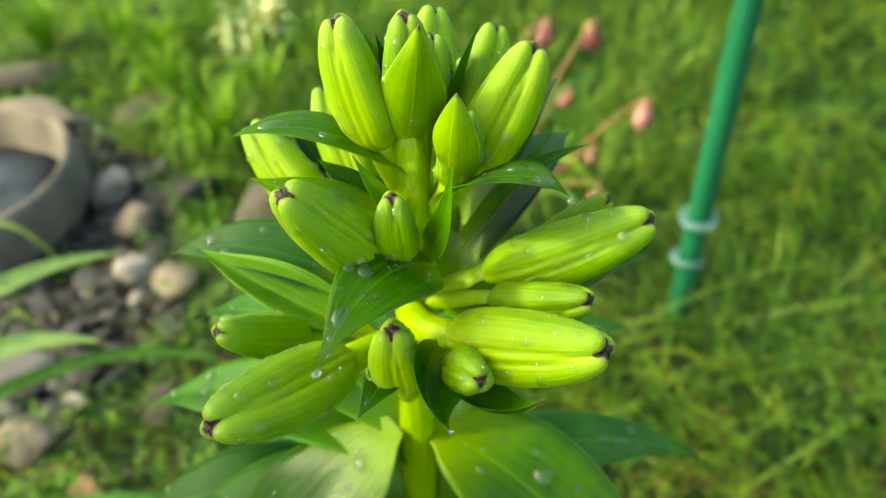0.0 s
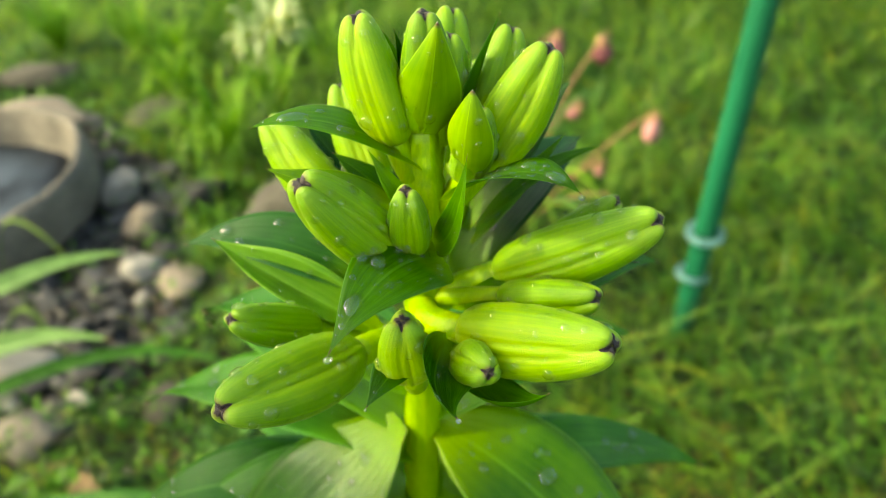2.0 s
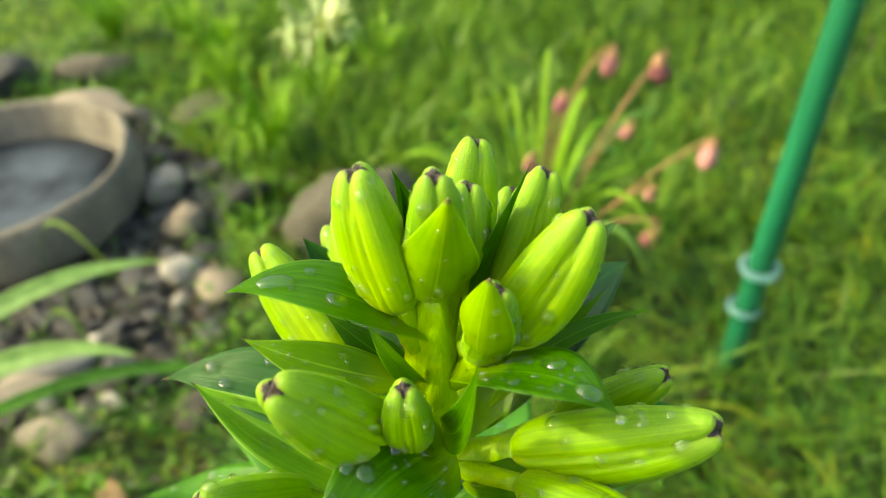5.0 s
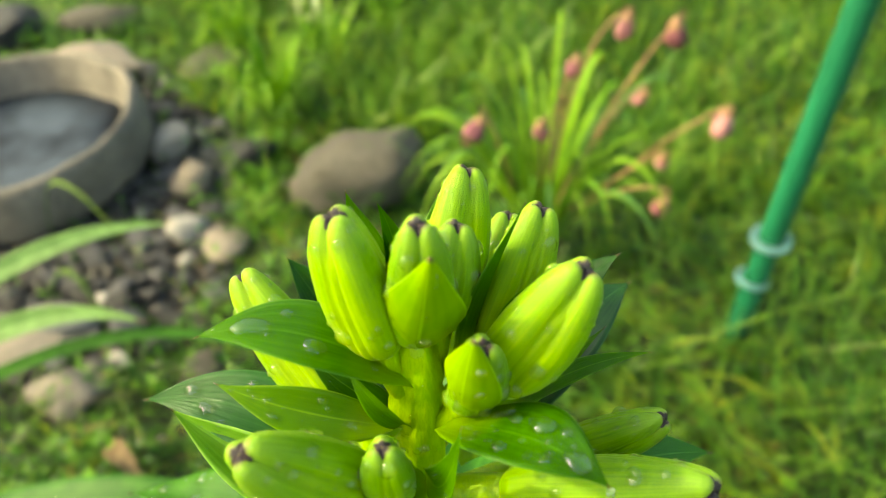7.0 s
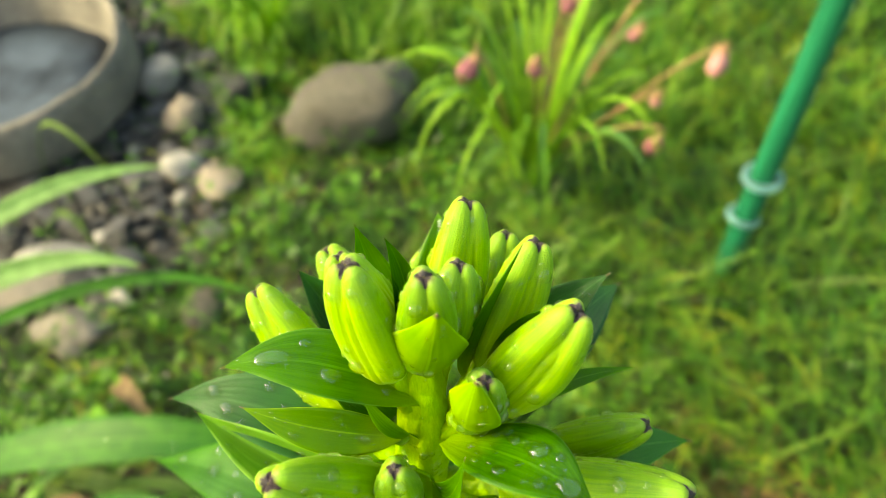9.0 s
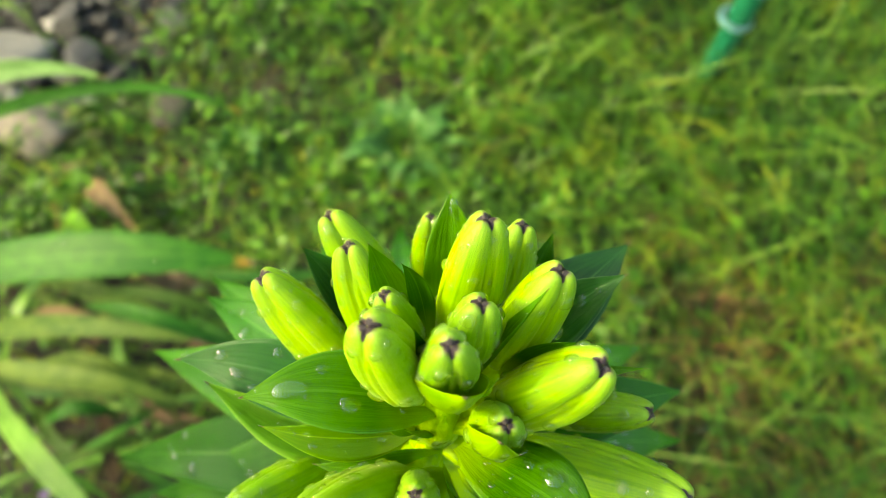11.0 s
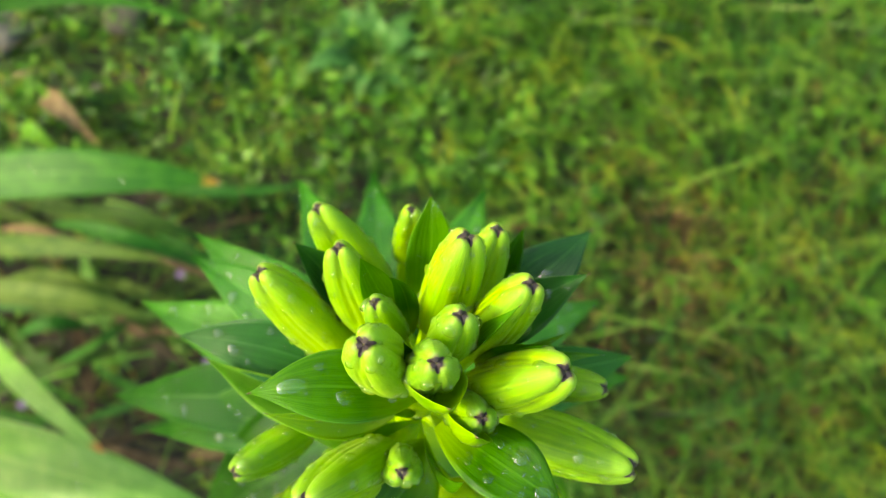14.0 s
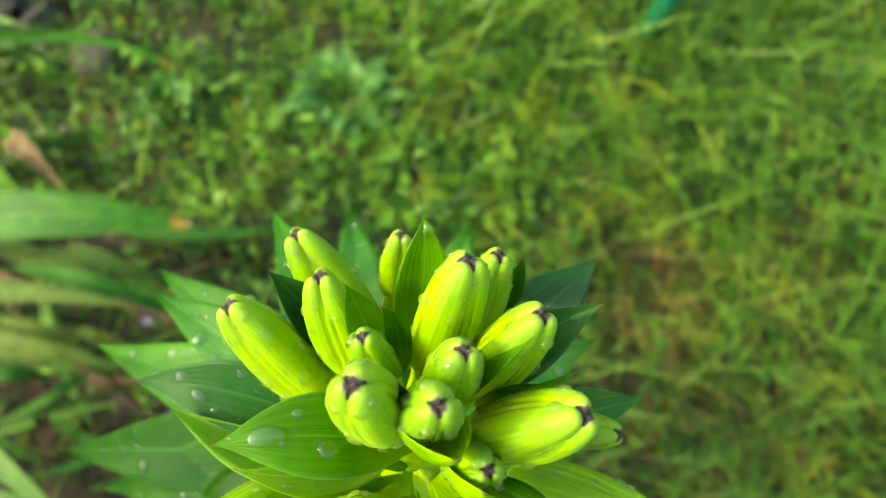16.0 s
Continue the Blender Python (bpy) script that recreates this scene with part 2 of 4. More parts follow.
_nt.links.new(mixed(_nt, ramp(_nt, arith(_nt, "MULTIPLY", _far, 0.25), (0.24, (0, 0, 0)), (0.46, (1, 1, 1))), _old, _turf), _b.inputs["Base Color"])
SLATE = plain_material("slate", (0.006, 0.007, 0.009), (0.056, 0.057, 0.064), 22.0, 0.55, 0.5, 0.006, per_object=0.55)
CHIPS = blade_material("chips", ((0.1, (0.005, 0.005, 0.006)), (0.55, (0.016, 0.017, 0.020)), (0.95, (0.06, 0.059, 0.060))), 0.0, 0.5)
PEBBLE = plain_material("pale_pebble", (0.11, 0.107, 0.10), (0.31, 0.295, 0.275), 20.0, 0.6, 0.3, 0.004, per_object=0.4)
TANROCK = plain_material("tan_rock", (0.11, 0.094, 0.076), (0.30, 0.255, 0.21), 14.0, 0.7, 0.5, 0.008, per_object=0.2)
ROCK = plain_material("grey_rock", (0.040, 0.037, 0.031), (0.13, 0.120, 0.098), 16.0, 0.8, 0.7, 0.008)
CLAY = plain_material("basin_stone", (0.048, 0.045, 0.041), (0.21, 0.188, 0.160), 13.0, 0.75, 0.4, 0.006)
POLE = plain_material("green_plastic", (0.003, 0.078, 0.038), (0.008, 0.130, 0.064), 60.0, 0.38, 0.1, 0.001, stretch=(1, 1, 0.1))
HUSK = plain_material("withered_flower", (0.15, 0.048, 0.064), (0.34, 0.165, 0.165), 90.0, 0.7, 0.5, 0.003, per_object=0.5)
STRAW = plain_material("withered_stalk", (0.14, 0.078, 0.040), (0.27, 0.150, 0.080), 60.0, 0.6, 0.3, 0.002)
PALE_LEAF = leaf_material("pale_leaf", (0.24, 0.36, 0.14), (0.48, 0.57, 0.32), share=0.35, rough=0.5, veins=7)
LILAC = plain_material("lilac_petal", (0.16, 0.10, 0.20), (0.30, 0.21, 0.36), 90.0, 0.6, 0.2, 0.001)
GRASS = blade_material("grass", ((0.06, (0.008, 0.010, 0.002)), (0.26, (0.006, 0.030, 0.004)), (0.45, (0.026, 0.098, 0.010)), (0.63, (0.086, 0.212, 0.012)), (0.80, (0.165, 0.30, 0.034)), (0.96, (0.36, 0.41, 0.038))))
OLD_GRASS = blade_material("old_grass", ((0.1, (0.03, 0.022, 0.007)), (0.5, (0.12, 0.068, 0.020)), (0.9, (0.29, 0.19, 0.075))), 0.3)
WEED = blade_material("weed_leaf", ((0.1, (0.006, 0.026, 0.003)), (0.45, (0.032, 0.116, 0.008)), (0.8, (0.108, 0.262, 0.020))), 0.35)
LONG_GRASS = blade_material("long_grass", ((0.1, (0.016, 0.065, 0.006)), (0.5, (0.070, 0.20, 0.018)), (0.9, (0.20, 0.34, 0.05))), 0.35)

# clear rain drops: most of the light bends, the rest goes straight on to the leaf below
WATER, _nt, _b, _o = material("water")
_b.inputs["Base Color"].default_value = (1, 1, 1, 1)
_b.inputs["Transmission Weight"].default_value = 1.0
_b.inputs["Roughness"].default_value = 0.03
_b.inputs["IOR"].default_value = 1.33
_tr = _nt.nodes.new("ShaderNodeBsdfTransparent")
_m1 = _nt.nodes.new("ShaderNodeMixShader")
_m1.inputs[0].default_value = 0.32
_nt.links.new(_b.outputs[0], _m1.inputs[1])
_nt.links.new(_tr.outputs[0], _m1.inputs[2])
_gl = node(_nt, "ShaderNodeBsdfGlossy", Roughness=0.03)
_m2 = _nt.nodes.new("ShaderNodeMixShader")
_m2.inputs[0].default_value = 0.045
_nt.links.new(_m1.outputs[0], _m2.inputs[1])
_nt.links.new(_gl.outputs[0], _m2.inputs[2])
_nt.links.new(_m2.outputs[0], _o.inputs["Surface"])
RING, _nt, _b, _o = material("clear_plastic")
_b.inputs["Base Color"].default_value = (0.25, 0.52, 0.55, 1)
_b.inputs["Roughness"].default_value = 0.3
_b.inputs["Transmission Weight"].default_value = 0.8
_b.inputs["IOR"].default_value = 1.4
POND, _nt, _b, _o = material("dark_water_painted_sky")
_pc = _nt.nodes.new("ShaderNodeTexCoord")
# mottled sky reflection is put into the water's colour as paler blue blotches
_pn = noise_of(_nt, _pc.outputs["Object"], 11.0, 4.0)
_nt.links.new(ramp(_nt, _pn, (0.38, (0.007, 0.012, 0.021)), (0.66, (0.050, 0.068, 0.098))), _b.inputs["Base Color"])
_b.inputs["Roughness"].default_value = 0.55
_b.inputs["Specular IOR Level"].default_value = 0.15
bumped(_nt, _b, _pn, 0.5, 0.006)


# ---- builders ----
def part(name, mesh, mat, parent=None, label=""):
    """One mesh object, under a thing or a part."""
    if isinstance(mesh, bmesh.types.BMesh):
        me = bpy.data.meshes.new(name)
        mesh.to_mesh(me)
        mesh.free()
        mesh = me
    if mat and not mesh.materials:
        mesh.materials.append(mat)
    ob = new(name, mesh)
    if parent:
        ob.parent = parent
    return tagged(ob, label)


def empty(name, at, label, category, group="", kind=""):
    ob = new(name)
    ob.location = at
    ob.empty_display_size = 0.02
    return tagged(ob, label, category, group, kind)


def grid_mesh(name, points, uvs, mat, close=False, smooth=True):
    """A mesh from a grid of points [i][j]; close joins the last column to the first."""
    rows, cols = points.shape[:2]
    me = bpy.data.meshes.new(name)
    faces, fuv = [], []
    last = cols if close else cols - 1
    for i in range(rows - 1):
        for j in range(last):
            k = (j + 1) % cols
            faces.append((i * cols + j, i * cols + k, (i + 1) * cols + k, (i + 1) * cols + j))
            u1 = uvs[i, j, 0] + (1.0 / cols if close else 0)
            u1 = u1 if close else uvs[i, k, 0]
            fuv += [uvs[i, j, 0], uvs[i, j, 1], u1, uvs[i, k, 1], u1, uvs[i + 1, k, 1], uvs[i + 1, j, 0], uvs[i + 1, j, 1]]
    me.from_pydata([tuple(p) for p in points.reshape(-1, 3)], [], faces)
    me.uv_layers.new(name="UVMap").data.foreach_set("uv", fuv)
    me.polygons.foreach_set("use_smooth", [smooth] * len(faces))
    me.materials.append(mat)
    me.update()
    return me


def smoothstep(a, b, x):
    t = np.clip((x - a) / (b - a), 0, 1)
    return t * t * (3 - 2 * t)


def bezier(p0, p1, p2, s):
    s = np.asarray(s)[..., None]
    return (1 - s) ** 2 * p0 + 2 * s * (1 - s) * p1 + s**2 * p2


def tube(points, radii, sides=12):
    """A closed-ended tube along points."""
    pts = [Vector(p) for p in points]
    n = len(pts)
    ref = Vector((0.31, 0.95, 0.1)).normalized()
    grid = np.zeros((n + 2, sides, 3))
    uvs = np.zeros((n + 2, sides, 2))
    for i, p in enumerate(pts):
        d = (pts[min(i + 1, n - 1)] - pts[max(i - 1, 0)]).normalized()
        a = d.cross(ref).normalized()
        b = d.cross(a)
        for j in range(sides):
            w = 2 * math.pi * j / sides
            grid[i + 1, j] = p + (a * math.cos(w) + b * math.sin(w)) * radii[i]
            uvs[i + 1, j] = (j / sides, i / n)
    grid[0], grid[-1] = np.array(pts[0]), np.array(pts[-1])
    return grid, uvs


def curve_points(a, b, c, n):
    return [tuple(p) for p in bezier(np.array(a), np.array(b), np.array(c), np.linspace(0, 1, n))]


# ---- water drops: a shared lens shape ----
def drop_mesh(flat, seed):
    rnd = random.Random(seed)
    rings, sides = 7, 14
    pts, uvs = np.zeros((rings + 2, sides, 3)), np.zeros((rings + 2, sides, 2))  # an open dome, its skirt sunk into the skin below
    wob = [rnd.uniform(0, 6.28) for _ in range(3)]
    for i in range(rings):
        c = math.cos(i / (rings - 1) * math.pi / 2)
        for j in range(sides):
            w = 2 * math.pi * j / sides
            r = c * (1 + 0.07 * math.sin(2 * w + wob[0]) + 0.05 * math.sin(3 * w + wob[1]))
            pts[i + 1, j] = (r * math.cos(w), r * math.sin(w), flat * math.sqrt(max(0, 1 - c**2.6)))
    pts[0] = pts[1] * (0.98, 0.98, 0) + np.array((0, 0, -0.22))
    pts[-1] = (0, 0, flat)
    return grid_mesh("water_drop", pts, uvs, WATER, True)


DROPS = [drop_mesh(f, k) for k, f in enumerate((0.52, 0.60, 0.68, 0.46))]


def put_drop(parent, at, normal, size, rnd, stretch=1.0, along=None):
    ob = new("water_drop", DROPS[rnd.randrange(4)])
    q = Vector(normal).to_track_quat("Z", "Y").to_matrix().to_4x4()
    ob.parent = parent
    if along is not None:
        z = Vector(normal).normalized()
        x = (Vector(along) - z * Vector(along).dot(z)).normalized()
        q = Matrix((x, z.cross(x), z)).transposed().to_4x4()
    else:
        q = q @ Matrix.Rotation(rnd.uniform(0, 6.28), 4, "Z")
    ob.matrix_basis = Matrix.Translation(at) @ q @ Matrix.Diagonal((size * stretch, size, size, 1))
    return ob


# ---- leaves ----
def leaf_width(s, base=0.22, full=0.80, taper=0.6):
    return np.maximum(np.sin(np.pi * np.clip(s, 0, 1) ** full) ** (0.75 + taper * s), base * (1 - s) ** 3)


def leaf(parent, name, base, mid, tip, width, mat, fold=0.25, up=(0, 0, 1), full=0.80, drops=0, size=1.0, label="", wave=0.0, twist=0.0, seed=0, rows=26, taper=0.6, big_drops=(), hanging=0.0):
    """A pointed leaf in millimetres: base, a point half way, tip; it folds up along its midrib.
    big_drops: (along 0 to 1, across -1 to 1, radius in millimetres, stretch); hanging: radius of a drop at the tip."""
    b, m, t = (np.array(p, float) / 1000 for p in (base, mid, tip))
    ctrl = 2 * m - 0.5 * (b + t)
    half = width / 2000
    rnd = random.Random(int(seed * 97 + abs(base[0] * 7 + tip[1] * 13 + tip[2] * 3) + 11))
    cols = 11
    s = np.linspace(0, 1, rows)
    v = np.linspace(-1, 1, cols)
    c = bezier(b, ctrl, t, s)
    tan = 2 * (1 - s)[:, None] * (ctrl - b) + 2 * s[:, None] * (t - ctrl)
    tan /= np.linalg.norm(tan, axis=1)[:, None]
    side = np.cross(tan, np.array(up, float))
    side /= np.linalg.norm(side, axis=1)[:, None]
    nrm = np.cross(side, tan)
    if twist:
        a = np.radians(twist) * s[:, None]
        side, nrm = np.cos(a) * side + np.sin(a) * nrm, np.cos(a) * nrm - np.sin(a) * side
    w = leaf_width(s, full=full, taper=taper) * half
    phase = rnd.uniform(0, 6.28)

    def surface(si, vi):
        k = si * (rows - 1)
        i0 = int(min(k, rows - 2))
        f = k - i0
        mixv = lambda arr: arr[i0] * (1 - f) + arr[i0 + 1] * f
        cc, sd, nn, ww = mixv(c), mixv(side), mixv(nrm), mixv(w)
        lift = fold * abs(vi) ** (1.4 if fold > 0 else 2.1) * ww + wave * half * math.sin(9 * si + phase + 1.5 * vi) * abs(vi)
        return cc + sd * (vi * ww * math.sqrt(max(0.05, 1 - 0.35 * fold**2))) + nn * lift, nn

    top = np.zeros((rows, cols, 3))
    for i in range(rows):
        for j in range(cols):
            top[i, j] = surface(s[i], v[j])[0]
    thick = min(0.00045, 0.05 * half + 0.0002)
    under = top - nrm[:, None, :] * (thick * (1 - 0.9 * np.abs(v[None, :, None]) ** 3) * (1 - 0.8 * s[:, None, None]))
    loop = np.concatenate([top, under[:, ::-1]], axis=1)
    uv = np.zeros(loop.shape[:2] + (2,))
    uv[:, :cols, 0] = (v + 1) / 2
    uv[:, cols:, 0] = ((v + 1) / 2)[::-1]
    uv[..., 1] = s[:, None]
    n2 = 2 * cols
    me = bpy.data.meshes.new(name)
    faces, fuv = [], []
    for i in range(rows - 1):
        for j in range(n2):
            k = (j + 1) % n2
            faces.append((i * n2 + j, i * n2 + k, (i + 1) * n2 + k, (i + 1) * n2 + j))
            fuv += [*uv[i, j], *uv[i, k], *uv[i + 1, k], *uv[i + 1, j]]
    me.from_pydata([tuple(p - b) for p in loop.reshape(-1, 3)], [], faces)
    me.uv_layers.new(name="UVMap").data.foreach_set("uv", fuv)
    me.polygons.foreach_set("use_smooth", [True] * len(faces))
    ob = part(name, me, mat, parent, label)
    ob.location = Vector(b) - (parent.location if parent else Vector())
    wet = []

    def drop_on(si, vi, big, stretch, along=False):
        p, nn = surface(si, vi)
        p2, _ = surface(min(si + 0.02, 1), vi)
        p3, _ = surface(si, vi + 0.05)
        nv = np.cross(p3 - p, p2 - p)
        nv = nv / np.linalg.norm(nv)
        nv = nv if nv @ nn > 0 else -nv
        wet.append((p, big))
        put_drop(ob, p - b, nv, big, rnd, stretch, Vector(p2 - p) if along else None)

    for si, vi, big, stretch in big_drops:
        drop_on(si, vi, big / 1000, stretch, True)
    if hanging:
        put_drop(ob, t - b + np.array((0, 0, -hanging / 1000)), (0, 0, -1), hanging / 1000, rnd)
        put_drop(ob, t - b + np.array((0, 0, -hanging / 1000)), (0, 0, 1), hanging / 1000, rnd)
    done = 0
    for k in range(drops * 6):
        si, vi = rnd.uniform(0.12, 0.93), rnd.uniform(-0.7, 0.7)
        big = (0.00038 + 0.0011 * rnd.random() ** 2.2) * size
        if done == drops or big * 1.25 > (1 - abs(vi)) * float(np.interp(si, s, w)):
            continue
        p, _ = surface(si, vi)
        if any(np.linalg.norm(p - q) < 1.15 * (big + w2) for q, w2 in wet):
            continue
        done += 1
        drop_on(si, vi, big, 1 + 0.3 * rnd.random())
    return ob


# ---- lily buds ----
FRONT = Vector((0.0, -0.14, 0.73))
BUD_T = np.array([0.0, 0.04, 0.10, 0.20, 0.32, 0.46, 0.60, 0.70, 0.78, 0.84, 0.89, 0.93, 0.96, 0.98, 1.0])
BUD_Z = np.array([0.0, 0.03, 0.09, 0.20, 0.34, 0.51, 0.68, 0.79, 0.87, 0.925, 0.963, 0.985, 0.993, 0.985, 0.970])
BUD_R = np.array([0.44, 0.58, 0.76, 0.92, 1.0, 0.99, 0.90, 0.79, 0.68, 0.58, 0.48, 0.37, 0.25, 0.14, 0.0])


def bud(plant, tip, base, radius, roll=0.0, bend=0.05, drops=9, label="", foot=None, skin=None):
    """A closed lily bud with three thick outer petals, a dark tip where they meet and a short stalk. Millimetres.
    roll: degrees from the plant's front to the nearest seam between two petals."""
    b, t = Vector(base) / 1000, Vector(tip) / 1000
    axis = t - b
    length = axis.length
    rnd = random.Random(int(abs(tip[0] * 31 + tip[1] * 17 + tip[2] * 5)))
    zax = axis.normalized()
    xax = Vector((0, 0, -1)) - zax * Vector((0, 0, -1)).dot(zax)
    xax = xax.normalized() if xax.length > 0.05 else Vector((1, 0, 0))
    yax = zax.cross(xax)
    turn = Matrix((xax, yax, zax)).transposed().to_4x4()
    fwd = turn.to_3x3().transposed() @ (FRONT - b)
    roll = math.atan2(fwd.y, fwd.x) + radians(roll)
    rad = radius / 1000
    cols = 72
    seam = rnd.uniform(0.85, 1.2)
    uneven = [1 + rnd.uniform(-0.05, 0.05) for _ in range(3)]

    def surface(ti, th, lift=0.0):
        """Points of the skin at ti along the profile and th (0 to 1) round it."""
        frac = (3 * th) % 1.0
        g = np.minimum(frac, 1 - frac)
        which = np.array(uneven)[(np.floor(3 * th).astype(int)) % 3]
        phi = (0.5 - g) * 2 * np.pi / 3
        lobe = 0.49 * np.cos(phi) + np.sqrt(np.maximum(0.51**2 - (0.49 * np.sin(phi)) ** 2, 0))
        share = seam * (0.14 + 0.44 * smoothstep(0.04, 0.30, ti) + 0.14 * smoothstep(0.50, 0.74, ti) + 0.14 * smoothstep(0.72, 0.97, ti))
        k = 1 - np.minimum(share, 0.97) * (1 - lobe)
        middle = 1 - smoothstep(0.58, 0.80, ti)
        k = k + middle * (0.085 * np.exp(-((g / 0.052) ** 4)) - 0.05 * np.exp(-(((g - 0.080) / 0.022) ** 2)))
        k = k - middle * 0.022 * np.exp(-(((0.43 - g) / 0.022) ** 2)) + 0.018 * np.exp(-(((0.5 - g) / 0.03) ** 2))
        k = k * (1 + (which - 1) * smoothstep(0.0, 0.25, g) * smoothstep(0.1, 0.5, ti))
        r = np.interp(ti, BUD_T, BUD_R) * rad * k + lift
        z = np.interp(ti, BUD_T, BUD_Z) * length
        z = z - (1 - lobe) * smoothstep(0.70, 1.0, ti) * 0.40 * rad * (1 - smoothstep(0.97, 1.0, ti)) + lift * smoothstep(0.86, 0.97, ti)
        a = 2 * np.pi * th + roll
        zz = np.clip(z / length, 0, 1)
        return np.stack([r * np.cos(a) + bend * length * 2 * zz * (1 - zz), r * np.sin(a), z], -1)

    ts = np.concatenate([np.linspace(0, 0.72, 26), np.linspace(0.72, 1.0, 29)[1:]])
    th = np.arange(cols) / cols
    tg, hg = np.meshgrid(ts, th, indexing="ij")
    ob = part("bud", grid_mesh("bud", surface(tg, hg), np.stack([hg, tg], -1), skin or BUD, True), skin or BUD, plant, label)
    ob.matrix_basis = Matrix.Translation(b - plant.location) @ turn
    # dark star where the petals meet, its arms running down the seams
    frac = (3 * th) % 1.0
    g = np.minimum(frac, 1 - frac)
    reach = 0.026 + (0.078 + 0.02 * rnd.random()) * np.exp(-((g / 0.105) ** 2)) + 0.004 * np.sin(2 * np.pi * th * 11 + rnd.uniform(0, 6)) + 0.003 * np.sin(2 * np.pi * th * 25 + rnd.uniform(0, 6))
    steps = np.linspace(1, 0, 9)
    sg = 1 - reach[None, :] * steps[:, None]
    hs = np.tile(th, (9, 1))
    lifts = (0.00024 - 0.0005 * (steps > 0.99))[:, None]
    part("tip", grid_mesh("tip", surface(sg, hs, lifts), np.stack([hs, sg], -1), TIP, True), TIP, ob, "dark purple-black bud tip")
    # stalk
    low = Vector(foot) / 1000 if foot else Vector((STEM_AT(b.z - 0.010).x, STEM_AT(b.z - 0.010).y, b.z - 0.012))
    ctrl = b - zax * (b - low).length * 0.55
    line = curve_points(low, ctrl, b + zax * 0.0010, 9)
    gp, gu = tube(line, [max(0.0014, rad * k) for k in np.linspace(0.42, 0.44, 9)], 14)
    stalk = part("stalk", grid_mesh("stalk", gp - np.array(b), gu, STEM, True), STEM, ob)
    stalk.matrix_basis = (Matrix.Translation(b) @ turn).inverted() @ Matrix.Translation(b)
    wet = []
    for k in range(int(drops * 3.2)):
        ui, vi = rnd.uniform(0.15, 0.85), rnd.random()
        q = [Vector(surface(np.array(x), np.array(y))) for x, y in ((ui, vi), (ui + 0.02, vi), (ui, vi + 0.015))]
        nrm = (q[2] - q[0]).cross(q[1] - q[0]).normalized()
        nrm = nrm if nrm.dot(Vector((q[0].x, q[0].y, 0))) > 0 else -nrm
        if (turn.to_3x3() @ nrm).z < -0.2:
            continue
        big = 0.00040 + 0.00125 * rnd.random() ** 1.9
        if any((q[0] - o).length < 1.2 * (big + w2) for o, w2 in wet):
            continue
        wet.append((q[0], big))
        put_drop(ob, q[0], nrm, big, rnd)
    return ob


def STEM_AT(z):
    """The lily's stem at the height z, in metres."""
    k = (0.655 - z) / 0.155
    return Vector((-0.003 - 0.007 * min(k, 1.6), -0.014 + 0.002 * min(k, 1.6), z))


# ---- ground: one sheet to the horizon ----
def hills(x, y):
    near = np.exp(-((x**2 + (y - 0.6) ** 2) / 3.0))
    return near * (0.010 * np.sin(5.1 * x + 1.3) * np.cos(4.3 * y) + 0.006 * np.sin(13 * x + 7 * y))


line = np.sinh(np.linspace(-6.2, 6.2, 121)) * 0.22
gx, gy = np.meshgrid(line, line + 0.5, indexing="xy")
gpts = np.stack([gx, gy, hills(gx, gy)], -1)
guv = np.zeros(gx.shape + (2,))
tagged(part("ground", grid_mesh("ground", gpts, guv, SOIL), SOIL), "dark damp soil under lawn and weeds", "ground", kind="structure")


def gravel_share(x, y):
    """1 inside the gravel bed beside the basin, 0 outside it."""
    d = np.hypot((x + 0.70) / 0.36, (y - 0.73) / 0.41) + 0.10 * np.sin(9 * x + 4 * y) + 0.07 * np.sin(17 * y - 5 * x)
    return 1 - smoothstep(0.75, 1.0, d)


def ribbons(name, mat, roots, heading, length, width, lean, droop, rise, rnd, rows=5):
    """Many narrow tapering blades joined in one mesh."""
    n = len(roots)
    s = np.linspace(0, 1, rows)
    up = length[:, None] * rise[:, None] * (s - droop[:, None] * s**2.2)
    out = length[:, None] * lean[:, None] * s**1.5
    cx = roots[:, 0:1] + np.cos(heading)[:, None] * out
    cy = roots[:, 1:2] + np.sin(heading)[:, None] * out
    cz = roots[:, 2:3] + np.maximum(up, 0.002)
    tw = heading + np.pi / 2 + rnd.uniform(-0.9, 0.9, n)
    w = width[:, None] * 0.5 * (1 - s**1.8)
    px, py = np.cos(tw)[:, None] * w, np.sin(tw)[:, None] * w
    left = np.stack([cx - px, cy - py, cz], -1)
    right = np.stack([cx + px, cy + py, cz + 0.15 * w], -1)
    verts = np.concatenate([np.stack([left[:, :-1], right[:, :-1]], 2).reshape(n, -1, 3), left[:, -1:]], 1)
    per = 2 * (rows - 1) + 1
    quads = [(2 * i, 2 * i + 1, 2 * i + 3, 2 * i + 2) for i in range(rows - 2)]
    k = len(quads)
    base = np.arange(n)[:, None] * per
    loops = np.concatenate([(base[:, :, None] + np.array(quads)[None]).reshape(n, -1), base + np.array([[per - 3, per - 2, per - 1]])], 1)
    sizes = np.tile(np.array([4] * k + [3]), n)
    me = bpy.data.meshes.new(name)
    me.vertices.add(n * per)
    me.vertices.foreach_set("co", verts.astype(np.float32).ravel())
    me.loops.add(loops.size)
    me.loops.foreach_set("vertex_index", loops.astype(np.int32).ravel())
    me.polygons.add(len(sizes))
    me.polygons.foreach_set("loop_start", np.concatenate([[0], np.cumsum(sizes)[:-1]]).astype(np.int32))
    me.polygons.foreach_set("use_smooth", np.ones(len(sizes), bool))
    me.update(calc_edges=True)
    me.validate()
